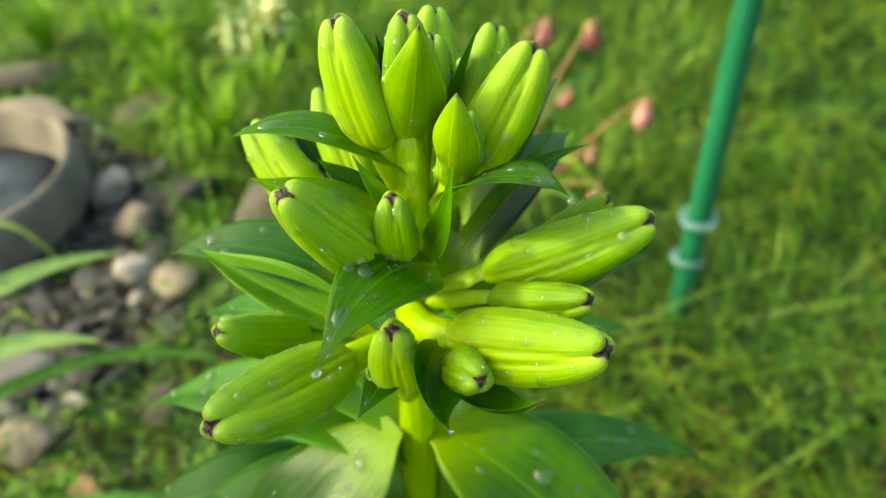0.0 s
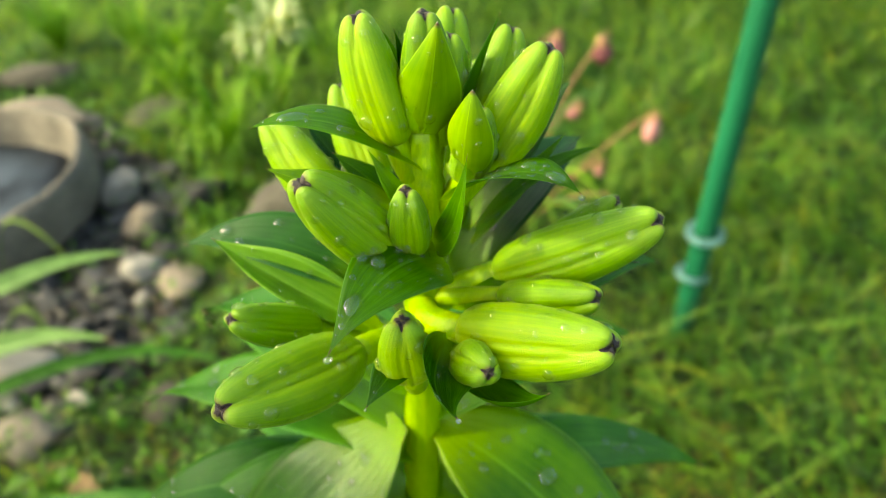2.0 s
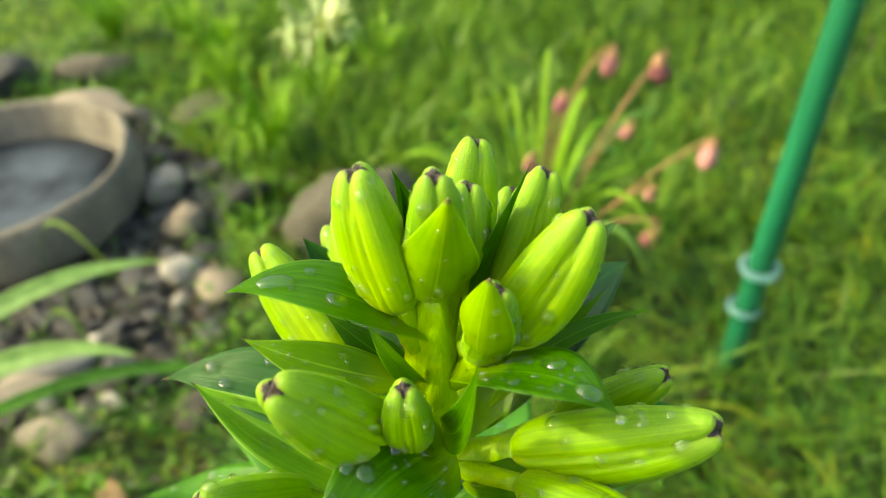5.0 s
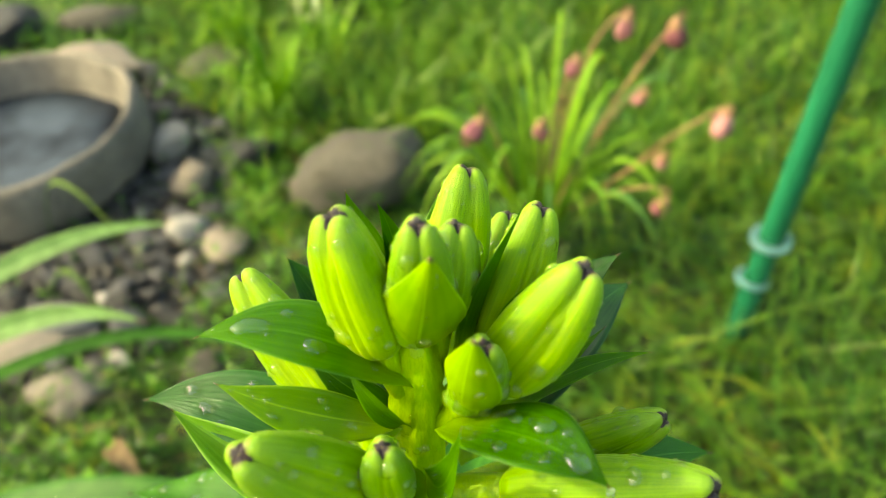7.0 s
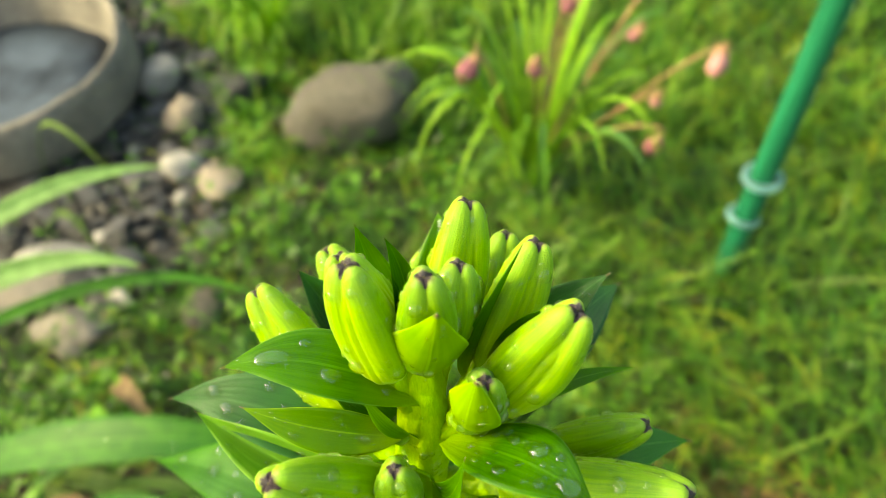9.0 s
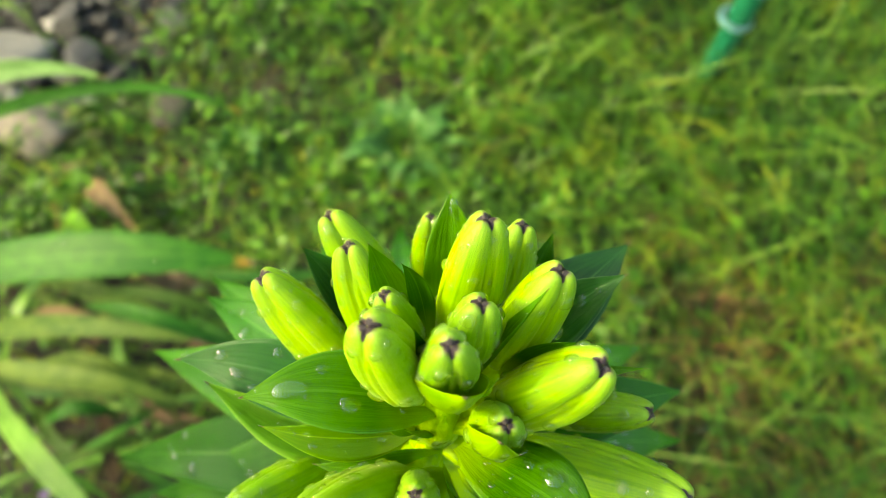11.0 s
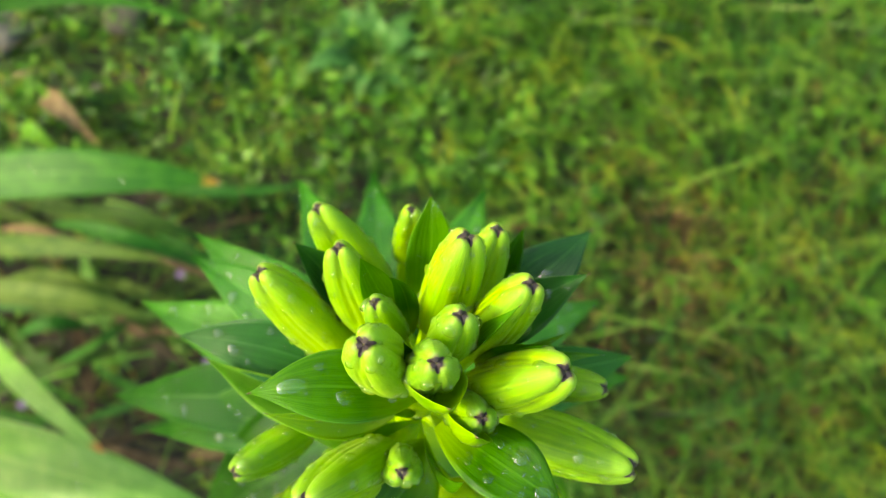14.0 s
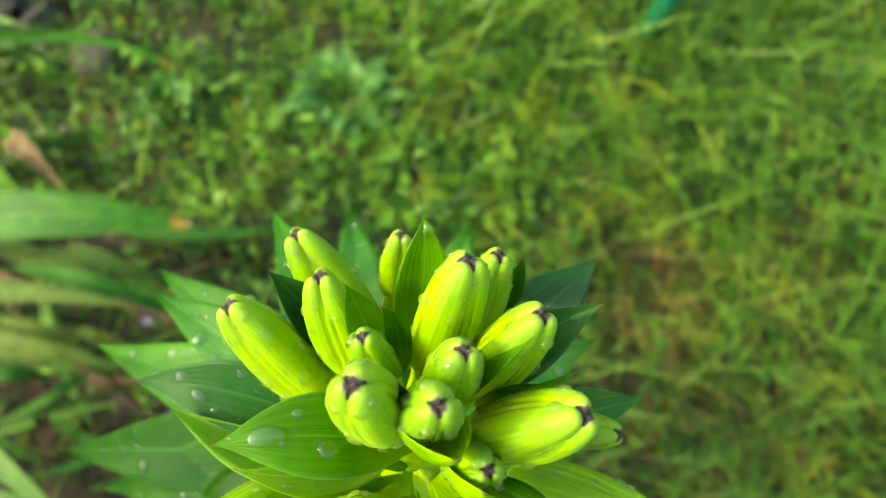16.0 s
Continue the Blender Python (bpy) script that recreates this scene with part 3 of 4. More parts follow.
    return part(name, me, mat)


def scatter(rnd, n, x0, x1, y0, y1, keep):
    x, y = rnd.uniform(x0, x1, n), rnd.uniform(y0, y1, n)
    ok = rnd.random(n) < keep(x, y)
    x, y = x[ok], y[ok]
    return np.stack([x, y, hills(x, y) - 0.003], -1)


def lawn_share(x, y):
    clear = smoothstep(-0.10, 0.22, x + 0.10 * np.sin(6 * y)) * 0.72 + smoothstep(0.75, 1.15, y + 0.15 * np.sin(5 * x)) * 0.9
    clear = clear - 0.25 * (1 - smoothstep(0.20, 0.35, y)) * (1 - smoothstep(-0.22, -0.08, x))
    bed = np.exp(-((x / 0.12) ** 2 + ((y - 0.02) / 0.14) ** 2)) + 0.72 * np.exp(-(((x - 0.27) / 0.15) ** 2 + ((y - 0.16) / 0.15) ** 2))
    bed = bed + 0.75 * np.exp(-(((x - 0.66) / 0.16) ** 2 + ((y - 0.93) / 0.10) ** 2))
    bed = np.minimum(bed, 1)
    gaps = 0.35 + 0.65 * smoothstep(-0.45, 0.15, np.sin(33 * x + 4 * np.sin(17 * y)) * np.cos(27 * y - 3 * np.sin(23 * x)))
    gaps = gaps + (1 - gaps) * smoothstep(0.55, 0.9, y)
    return np.clip(clear + 0.28, 0, 1) * gaps * (1 - 0.12 * (1 - smoothstep(0.45, 0.8, y)) * smoothstep(-0.1, 0.1, x)) * (1 - 0.94 * gravel_share(x, y)) * (1 - 0.8 * bed)


rnd = np.random.default_rng(7)
def ragged(x, y):
    """Fades the long lawn out unevenly with distance."""
    d = np.hypot(x / 1.9, (y - 0.9) / 1.7) + 0.10 * np.sin(3.1 * x + 2 * y) + 0.08 * np.sin(5.3 * y - 2.7 * x)
    return lawn_share(x, y) * (1 - smoothstep(0.72, 1.02, d))


roots = scatter(rnd, 150000, -2.0, 2.0, -0.9, 2.7, ragged)
n = len(roots)
clump = 0.5 + 0.5 * np.sin(8 * roots[:, 0] + 3) * np.cos(7 * roots[:, 1])
tagged(ribbons("grass", GRASS, roots, rnd.uniform(0, 6.28, n) * 0.6 + 2.5 * clump, rnd.uniform(0.06, 0.19, n) * (0.6 + 0.5 * clump) * (0.45 + 0.55 * smoothstep(-0.1, 0.3, roots[:, 0] + 0.6 * (roots[:, 1] > 0.9))),
               rnd.uniform(0.0016, 0.0042, n), rnd.uniform(0.3, 1.1, n), rnd.uniform(0.2, 0.75, n), rnd.uniform(0.5, 1.0, n), rnd),
       "dense fresh green lawn grass, long and wet", "grass", kind="stuff")

roots = scatter(rnd, 20000, -0.5, 1.0, -0.45, 1.0, lambda x, y: 0.06 + 0.94 * np.exp(-(((x - 0.33) / 0.15) ** 2 + ((y - 0.12) / 0.24) ** 2)) + 0.02 * (x < -0.12) * (y < 0.3))
n = len(roots)
tagged(ribbons("dry_grass", OLD_GRASS, roots, rnd.uniform(0, 6.28, n), rnd.uniform(0.06, 0.15, n), rnd.uniform(0.001, 0.0026, n),
               rnd.uniform(0.7, 1.3, n), rnd.uniform(0.5, 0.95, n), rnd.uniform(0.3, 0.7, n), rnd),
       "yellow-brown withered grass among the green", "grass", kind="stuff")


roots = scatter(rnd, 14000, -0.35, 1.3, -0.45, 1.9, lambda x, y: (0.12 + 0.5 * smoothstep(0.05, 0.3, x)) * (1 - 0.6 * smoothstep(0.55, 0.9, y)) * (1 - 0.85 * np.exp(-(((x - 0.27) / 0.17) ** 2 + ((y - 0.14) / 0.17) ** 2))) + 0.8 * np.exp(-(((x - 0.30) / 0.20) ** 2 + ((y - 0.47) / 0.12) ** 2)) + 0.7 * np.exp(-(((x - 0.10) / 0.17) ** 2 + ((y - 0.60) / 0.15) ** 2)) + 0.5 * np.exp(-(((x - 0.40) / 0.2) ** 2 + ((y + 0.12) / 0.14) ** 2)))
n = len(roots)
tagged(ribbons("long_grass", LONG_GRASS, roots, rnd.uniform(0, 6.28, n), rnd.uniform(0.08, 0.22, n), rnd.uniform(0.0012, 0.0032, n),
               rnd.uniform(0.6, 1.1, n), rnd.uniform(0.15, 0.6, n), rnd.uniform(0.5, 0.9, n), rnd, 7),
       "long bent bright green grass blades lying over the lawn", "grass", kind="stuff")

roots = scatter(rnd, 16000, -0.55, 0.9, 0.72, 1.9, lambda x, y: (y > 0.76 + 0.12 * (np.abs(x + 0.2) < 0.13)) * (0.35 + 0.65 * smoothstep(-0.3, 0.5, np.sin(7 * x + 2 * y) * np.cos(5 * y - 3 * x))) * (1 - gravel_share(x, y)) * (1 - 0.85 * smoothstep(0.15, 0.45, x)) * (1 - 0.9 * np.exp(-(((x + 0.32) / 0.2) ** 2 + ((y - 1.25) / 0.2) ** 2))))
n = len(roots)
tagged(ribbons("tall_grass", LONG_GRASS, roots, rnd.uniform(0, 6.28, n), rnd.uniform(0.09, 0.20, n), rnd.uniform(0.002, 0.0045, n),
               rnd.uniform(0.15, 0.7, n), rnd.uniform(0.1, 0.5, n), rnd.uniform(0.8, 1.0, n), rnd, 6),
       "upright yellow-green grass behind the boulder", "grass", kind="stuff")

roots = scatter(rnd, 44000, -0.62, 0.85, -0.35, 0.95, lambda x, y: (0.10 + 0.90 * smoothstep(-0.45, 0.3, np.sin(19 * x + 3 * np.sin(13 * y)) * np.cos(17 * y + 2 * np.sin(21 * x)))) * (1 - 0.92 * gravel_share(x, y)) * (0.22 + 0.78 * smoothstep(0.14, 0.30, y + 0.6 * smoothstep(0.08, 0.25, x))) * (1 - 0.6 * np.exp(-(((x - 0.27) / 0.15) ** 2 + ((y - 0.16) / 0.15) ** 2))))
n = len(roots)
tagged(ribbons("short_grass", GRASS, roots, rnd.uniform(0, 6.28, n), rnd.uniform(0.025, 0.08, n), rnd.uniform(0.0012, 0.0034, n),
               rnd.uniform(0.4, 1.2, n), rnd.uniform(0.2, 0.8, n), rnd.uniform(0.4, 0.9, n), rnd),
       "short fine grass growing through the weeds", "grass", kind="stuff")


# low weeds: small oval leaves in tufts
def weed_leaves(name, mat, centres, rnd, per, spread, size):
    quads = []
    for cx, cy, cz in centres:
        h = rnd.uniform(0.008, 0.045)
        for _ in range(rnd.integers(per // 2, per)):
            a, r = rnd.uniform(0, 6.28), spread * rnd.random() ** 0.6
            quads.append((cx + r * math.cos(a), cy + r * math.sin(a), cz + h * rnd.uniform(0.3, 1.2), a + rnd.normal(0, 0.5), rnd.uniform(-0.8, 0.9), rnd.uniform(0.4, 1.7) * size))
    q = np.array(quads)
    n = len(q)
    lx = np.array([0, 0.30, 0.30, 0.75, 0.75, 1.0, 0.30, 0.75])
    ly = np.array([0, -0.20, 0.20, -0.15, 0.15, 0, 0, 0])
    lz = np.array([0, 0.06, 0.06, 0.04, 0.04, -0.08, 0.0, -0.02])
    ca, sa, ct, st = np.cos(q[:, 3:4]), np.sin(q[:, 3:4]), np.cos(q[:, 4:5]), np.sin(q[:, 4:5])
    X, Y, Z = lx * q[:, 5:6], ly * q[:, 5:6], lz * q[:, 5:6]
    X2, Z2 = X * ct - Z * st, X * st + Z * ct
    verts = np.stack([q[:, 0:1] + X2 * ca - Y * sa, q[:, 1:2] + X2 * sa + Y * ca, q[:, 2:3] + Z2], -1)
    tris = np.array([(0, 1, 6), (0, 6, 2), (1, 3, 7), (1, 7, 6), (6, 7, 4), (6, 4, 2), (3, 5, 7), (7, 5, 4)])
    loops = (np.arange(n)[:, None, None] * 8 + tris[None]).reshape(-1)
    me = bpy.data.meshes.new(name)
    me.vertices.add(n * 8)
    me.vertices.foreach_set("co", verts.astype(np.float32).ravel())
    me.loops.add(loops.size)
    me.loops.foreach_set("vertex_index", loops.astype(np.int32))
    me.polygons.add(n * 8)
    me.polygons.foreach_set("loop_start", np.arange(0, loops.size, 3, dtype=np.int32))
    me.update(calc_edges=True)
    me.validate()
    return part(name, me, mat)


def weed_share(x, y):
    patch = smoothstep(-0.35, 0.35, np.sin(23 * x + 5 * np.sin(9 * y)) * np.cos(19 * y - 4 * np.sin(11 * x)))
    return np.clip(0.85 * (1 - smoothstep(0.0, 0.35, x)) + 0.15, 0, 1) * (0.12 + 0.88 * patch) * (1 - 0.93 * gravel_share(x, y))


roots = scatter(rnd, 8000, -0.95, 0.95, -0.35, 1.5, lambda x, y: weed_share(x, y) * (1 - 0.92 * np.exp(-(((x + 0.30) / 0.20) ** 4 + ((y - 0.05) / 0.22) ** 4))))
tagged(weed_leaves("weeds", WEED, roots, rnd, 17, 0.027, 0.0122), "low small-leaved green weeds over dark soil", "weeds", kind="stuff")


# ---- stones ----
def stone_mesh(seed, flat=0.6, knobs=0.22, rough=0.08, block=1.0, cut=(7, 0.62, 0.9)):
    r = random.Random(seed)
    bm = bmesh.new()
    bmesh.ops.create_icosphere(bm, subdivisions=3, radius=1)
    off = Vector((r.uniform(-9, 9), r.uniform(-9, 9), r.uniform(-9, 9)))
    cuts = [(Vector((r.uniform(-1, 1), r.uniform(-1, 1), r.uniform(-0.3, 1))).normalized(), r.uniform(cut[1], cut[2])) for _ in range(cut[0])]
    for v in bm.verts:
        p = Vector([math.copysign(abs(c) ** block, c) for c in v.co]) if block < 1 else v.co.copy()
        for nrm, lim in cuts:
            d = p.dot(nrm)
            if d > lim:
                p -= nrm * (d - lim) * 0.85
        p *= 1 + knobs * noise.noise(p * 1.3 + off) + rough * noise.noise(p * 4.5 + off)
        v.co = Vector((p.x, p.y, p.z * flat))
    for f in bm.faces:
        f.smooth = True
    me = bpy.data.meshes.new("stone")
    bm.to_mesh(me)
    bm.free()
    return me


def rock(name, at, size, turn, mesh, mat, label, tilt=(0, 0), category="rock"):
    me = mesh.copy()
    me.materials.clear()
    ob = part(name, me, mat)
    ob.matrix_basis = pose(*at, tilt[0], tilt[1], turn) @ Matrix.Diagonal((*size, 1))
    return tagged(ob, label, category)


rock("boulder", (-0.200, 0.818, 0.016), (0.100, 0.085, 0.098), 6, stone_mesh(3, 0.8, 0.14, 0.16, 0.55), ROCK, "rounded grey-brown boulder lying in the lawn")
rock("rock", (-0.555, 0.500, 0.020), (0.060, 0.034, 0.040), 20, stone_mesh(5), PEBBLE, "pale grey flat stone in the gravel")
rock("rock", (-0.575, 0.455, 0.020), (0.075, 0.040, 0.040), 25, stone_mesh(6, cut=(11, 0.5, 0.8)), TANROCK, "tan flat stone beside the gravel")
rock("rock", (-0.495, 0.400, 0.016), (0.066, 0.046, 0.040), -10, stone_mesh(8, cut=(11, 0.5, 0.8)), CLAY, "grey-tan flat stone half hidden by weeds")
rock("rock", (-0.455, 0.790, 0.026), (0.042, 0.034, 0.046), 50, stone_mesh(9), TANROCK, "pale tan stone in the gravel")
rock("rock", (-0.440, 0.690, 0.018), (0.032, 0.028, 0.036), 5, stone_mesh(10), PEBBLE, "pale grey stone in the gravel")
rock("rock", (-0.520, 0.880, 0.030), (0.040, 0.036, 0.050), 80, stone_mesh(11), PEBBLE, "whitish stone leaning on the basin")
rock("rock", (-0.375, 0.840, 0.030), (0.030, 0.060, 0.065), -35, stone_mesh(12), SLATE, "dark slate slab standing in the gravel", (0, 35))
rock("rock", (-0.370, 0.660, 0.012), (0.036, 0.050, 0.026), 30, stone_mesh(13), TANROCK, "brownish flat stone at the gravel's edge")
rock("rock", (-0.340, 0.440, 0.010), (0.034, 0.028, 0.026), 60, stone_mesh(14), ROCK, "grey stone half hidden by weeds")
rock("rock", (-0.830, 1.330, 0.020), (0.085, 0.050, 0.050), 10, stone_mesh(15), ROCK, "grey-brown stone in the grass behind the basin")
rock("rock", (-1.000, 1.250, 0.030), (0.090, 0.070, 0.070), 40, stone_mesh(16), SLATE, "dark grey stone behind the basin")
rock("rock", (-0.740, 1.140, 0.030), (0.100, 0.040, 0.055), -5, stone_mesh(17), TANROCK, "tan flat stone against the basin")
rock("rock", (-0.520, 1.150, 0.010), (0.090, 0.070, 0.050), 15, stone_mesh(18), ROCK, "grey-brown stone sunk in the grass")

bed = empty("gravel_bed", (-0.66, 0.78, 0), "bed of dark slate chips and pale pebbles", "gravel", kind="structure")
kinds = [stone_mesh(40 + k, 0.42, 0.12, 0.05, cut=(13, 0.42, 0.75)) for k in range(7)]
for k in kinds:
    k.materials.append(SLATE)
pale = [stone_mesh(60 + k, 0.62, 0.2, 0.03) for k in range(3)]
for k in pale:
    k.materials.append(PEBBLE)
r = random.Random(21)
count = 0
while count < 290:
    x, y = r.uniform(-1.08, -0.28), r.uniform(0.24, 1.20)
    if gravel_share(np.array(x), np.array(y)) < 0.35 or math.hypot(x + 0.745, y - 0.85) < 0.19:
        continue
    light = r.random() < 0.07
    ob = new("stone", r.choice(pale if light else kinds))
    ob.parent = bed
    s = r.uniform(0.012, 0.034) * (0.7 if light else 1)
    ob.matrix_basis = pose(x + 0.66, y - 0.78, 0.006 + 0.3 * s, r.uniform(-30, 30), r.uniform(-30, 30), r.uniform(0, 360)) @ Matrix.Diagonal((s, s * r.uniform(0.6, 1), s * r.uniform(0.7, 1.1), 1))
    count += 1

chip = bmesh.new()
bmesh.ops.create_icosphere(chip, subdivisions=1, radius=1)
cv = np.array([v.co for v in chip.verts])
cf = np.array([[v.index for v in f.verts] for f in chip.faces])
chip.free()
cr = np.random.default_rng(17)
spots = scatter(cr, 5200, -1.1, -0.25, 0.25, 1.35, lambda x, y: (gravel_share(x, y) > 0.25) * (np.hypot(x + 0.765, y - 0.84) > 0.19))
n = len(spots)
ax = cr.normal(size=(n, 3))
ax /= np.linalg.norm(ax, axis=1)[:, None]
size3 = cr.uniform(0.006, 0.017, (n, 1)) * np.stack([np.ones(n), cr.uniform(0.5, 1, n), cr.uniform(0.25, 0.5, n)], 1)
jit = cv[None] * (1 + 0.3 * cr.uniform(-1, 1, (n, len(cv), 1))) * size3[:, None]
ca = cr.uniform(0, 6.28, n)
rx = jit[..., 0] * np.cos(ca)[:, None] - jit[..., 1] * np.sin(ca)[:, None]
ry = jit[..., 0] * np.sin(ca)[:, None] + jit[..., 1] * np.cos(ca)[:, None]
rz = jit[..., 2] + 0.5 * ax[:, 0:1] * rx + 0.5 * ax[:, 1:2] * ry
pts = np.stack([rx, ry, rz], -1) + spots[:, None] + np.array([0, 0, 0.006])
me = bpy.data.meshes.new("slate_chips")
me.from_pydata(pts.reshape(-1, 3).tolist(), [], (cf[None] + np.arange(n)[:, None, None] * len(cv)).reshape(-1, 3).tolist())
tagged(part("slate_chips", me, CHIPS), "dark wet slate chips filling the gravel bed", "gravel", kind="stuff")

# ---- round stone basin with dark water ----
basin = empty("stone_basin", (-0.755, 0.832, 0), "round tan stone basin holding dark water, set in gravel", "basin")


def turned(name, profile, mat, parent, sides=72, wobble=0.0, label=""):
    pts, uvs = np.zeros((len(profile), sides, 3)), np.zeros((len(profile), sides, 2))
    for i, (rad, z) in enumerate(profile):
        for j in range(sides):
            w = 2 * math.pi * j / sides
            k = 1 + wobble * (noise.noise(Vector((2.2 * math.cos(w), 2.2 * math.sin(w), z * 9))) + 0.4 * noise.noise(Vector((9 * math.cos(w), 9 * math.sin(w), z * 30))))
            pts[i, j] = (rad * k * math.cos(w), rad * k * math.sin(w), z)
            uvs[i, j] = (j / sides, i / len(profile))
    return part(name, grid_mesh(name, pts, uvs, mat, True), mat, parent, label)


turned("bowl", [(0, -0.02), (0.150, -0.02), (0.188, 0.0), (0.203, 0.03), (0.207, 0.06), (0.206, 0.085), (0.205, 0.101), (0.200, 0.108), (0.197, 0.1100), (0.193, 0.1095), (0.190, 0.105), (0.187, 0.095), (0.178, 0.05), (0.166, 0.022), (0, 0.018)], CLAY, basin, wobble=0.045, label="weathered tan stone bowl")
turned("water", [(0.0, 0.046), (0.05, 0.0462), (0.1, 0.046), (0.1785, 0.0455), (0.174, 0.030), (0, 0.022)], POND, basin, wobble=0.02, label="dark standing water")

# ---- green plastic stake ----
stake = empty("garden_stake", (0.314, 0.516, 0), "green plastic-coated garden stake pushed into the lawn", "stake")
gp, gu = tube([(0, 0, z) for z in (-0.08, -0.02, 0.03, 0.3, 0.6, 0.9, 1.2, 1.215)], [0.003, 0.0125, 0.0135, 0.0135, 0.0135, 0.0135, 0.0135, 0.006], 28)
part("pole", grid_mesh("pole", gp, gu, POLE, True), POLE, stake)


def ring_part(z, inner, outer, height, shift, tilt):
    prof = [(inner, 0), (outer * 0.96, 0), (outer, height * 0.25), (outer, height * 0.75), (outer * 0.96, height), (inner, height), (inner, 0)]
    ob = turned("ring", prof, RING, stake, 40, 0.0, "clear bluish plastic ring clip")
    ob.matrix_basis = pose(shift[0], shift[1], z, tilt[0], tilt[1], 0)


ring_part(0.176, 0.0136, 0.0225, 0.006, (0, 0), (4, -3))
ring_part(0.112, 0.0136, 0.0200, 0.006, (-0.004, 0.0), (-6, 8))
rr = random.Random(4)
for z, a, s in ((0.395, -0.5, 0.0040), (0.372, -0.5, 0.0034), (0.420, -0.6, 0.0030), (0.290, -0.9, 0.0036), (0.305, -0.8, 0.0028), (0.350, -0.3, 0.0022), (0.270, -1.0, 0.0026)):
    nrm = (math.cos(a), math.sin(a), 0)
    put_drop(stake, (0.0135 * nrm[0], 0.0135 * nrm[1], z), nrm, s, rr)


# ---- the lily ----
lily = empty("lily_plant", (0, 0, 0), "tall green lily plant with tight unopened buds, wet with rain", "plant")
heights = np.concatenate([np.linspace(0.0, 0.58, 24), np.linspace(0.584, 0.653, 36)])
sp = [tuple(STEM_AT(z) + Vector((0, 0.0035 * float(smoothstep(0.630, 0.650, z)), 0))) for z in heights]
thick = np.interp(heights, [0, 0.50, 0.595, 0.618, 0.626, 0.634, 0.643, 0.649, 0.653], [0.0068, 0.0054, 0.0047, 0.0053, 0.0052, 0.0050, 0.0044, 0.0033, 0.0014])
gp, gu = tube(sp, [w + 0.00018 * math.sin(i * 2.1) + 0.00015 * math.sin(i * 0.9) for i, w in enumerate(thick)], 36)
for i, c in enumerate(sp):
    turn = np.arange(36) / 36 * 2 * math.pi
    rib = 1 + 0.075 * np.sin(3 * turn + 60 * c[2]) + 0.045 * np.sin(5 * turn - 95 * c[2] + 1) + 0.02 * np.sin(11 * turn + 30 * c[2])
    gp[i + 1] = np.array(c) + (gp[i + 1] - np.array(c)) * rib[:, None]
part("stem", grid_mesh("stem", gp, gu, STEM, True), STEM, lily, "thick yellow-green stem")

stem = bpy.data.objects["stem"]
rs = random.Random(12)
for k in range(44):
    z = rs.uniform(0.60, 0.650)
    a = rs.uniform(-2.9, 0.2)
    c = STEM_AT(z) + Vector((0, 0.0035 * float(smoothstep(0.630, 0.650, z)), 0))
    w = float(np.interp(z, heights, thick))
    put_drop(stem, (c.x + w * math.cos(a), c.y + w * math.sin(a), z), (math.cos(a), math.sin(a), 0.1), 0.0003 + 0.0008 * rs.random() ** 1.6, rs)

# upper ring of buds
bud(lily, (-15, -7, 676), (-9, -11, 649), 6.6, -28, drops=18, label="upright yellow-green bud")
bud(lily, (-2, -10, 677), (-4, -10, 651), 5.6, 12, drops=18)
bud(lily, (23, -10, 669), (9, -13, 643), 7.0, 8, drops=24)
bud(lily, (4, 16, 667), (-1, 1, 640), 6.5, 30, drops=18)
bud(lily, (3, 0, 668), (0, -6, 651), 5.3, 20, drops=18)
bud(lily, (17, 7, 666), (8, -3, 640), 6.3, 25, drops=18)
bud(lily, (12, 22, 651), (8, 9, 629), 5.6, 10, drops=18)
bud(lily, (-14, 3, 661), (-9, -2, 646), 4.2, 0, drops=18, label="small green bud")
bud(lily, (-41, 12, 643), (-22, -3, 619), 7.0, -15, drops=24)
bud(lily, (-23, 17, 649), (-15, 2, 626), 6.2, -10, drops=18)
bud(lily, (-30, 30, 635), (-13, 12, 613), 6.8, 10, drops=18)
bud(lily, (-7, 31, 633), (-8, 22, 616), 4.4, 15, drops=18, label="small green bud")
# middle ring
bud(lily, (-26, -36, 657), (-10, -27, 629), 7.3, 28, drops=24)
bud(lily, (-7, -30, 650), (-7, -28, 632), 4.6, 5, drops=24, label="small green bud")
bud(lily, (8, -19, 661), (5, -17, 643), 5.0, 30, drops=24, label="small green bud")
bud(lily, (45, -29, 639), (13, -19, 617), 7.8, 12, drops=24)
bud(lily, (41, -11, 631), (22, -8, 612), 5.2, 30, drops=18)
# lower ring
bud(lily, (31, -55, 630), (4, -36, 616), 8.4, 22, drops=24)
bud(lily, (31, -40, 628), (13, -27, 617), 5.4, 35, drops=18, label="small green bud")
bud(lily, (7.5, -54.5, 623.5), (3.2, -45.0, 617.5), 5.1, 10, drops=18, label="small green bud")
bud(lily, (-9, -44.5, 629), (-8, -42, 610), 6.0, -12, drops=18, label="short ridged green bud")
bud(lily, (-45, -57, 619), (-21, -32, 606), 8.4, 8, drops=24, skin=GREEN_BUD, label="long green bud with pale ribs")
bud(lily, (-47, -33, 620), (-31, -22, 605), 5.4, -5, drops=18, skin=GREEN_BUD, label="small green bud")

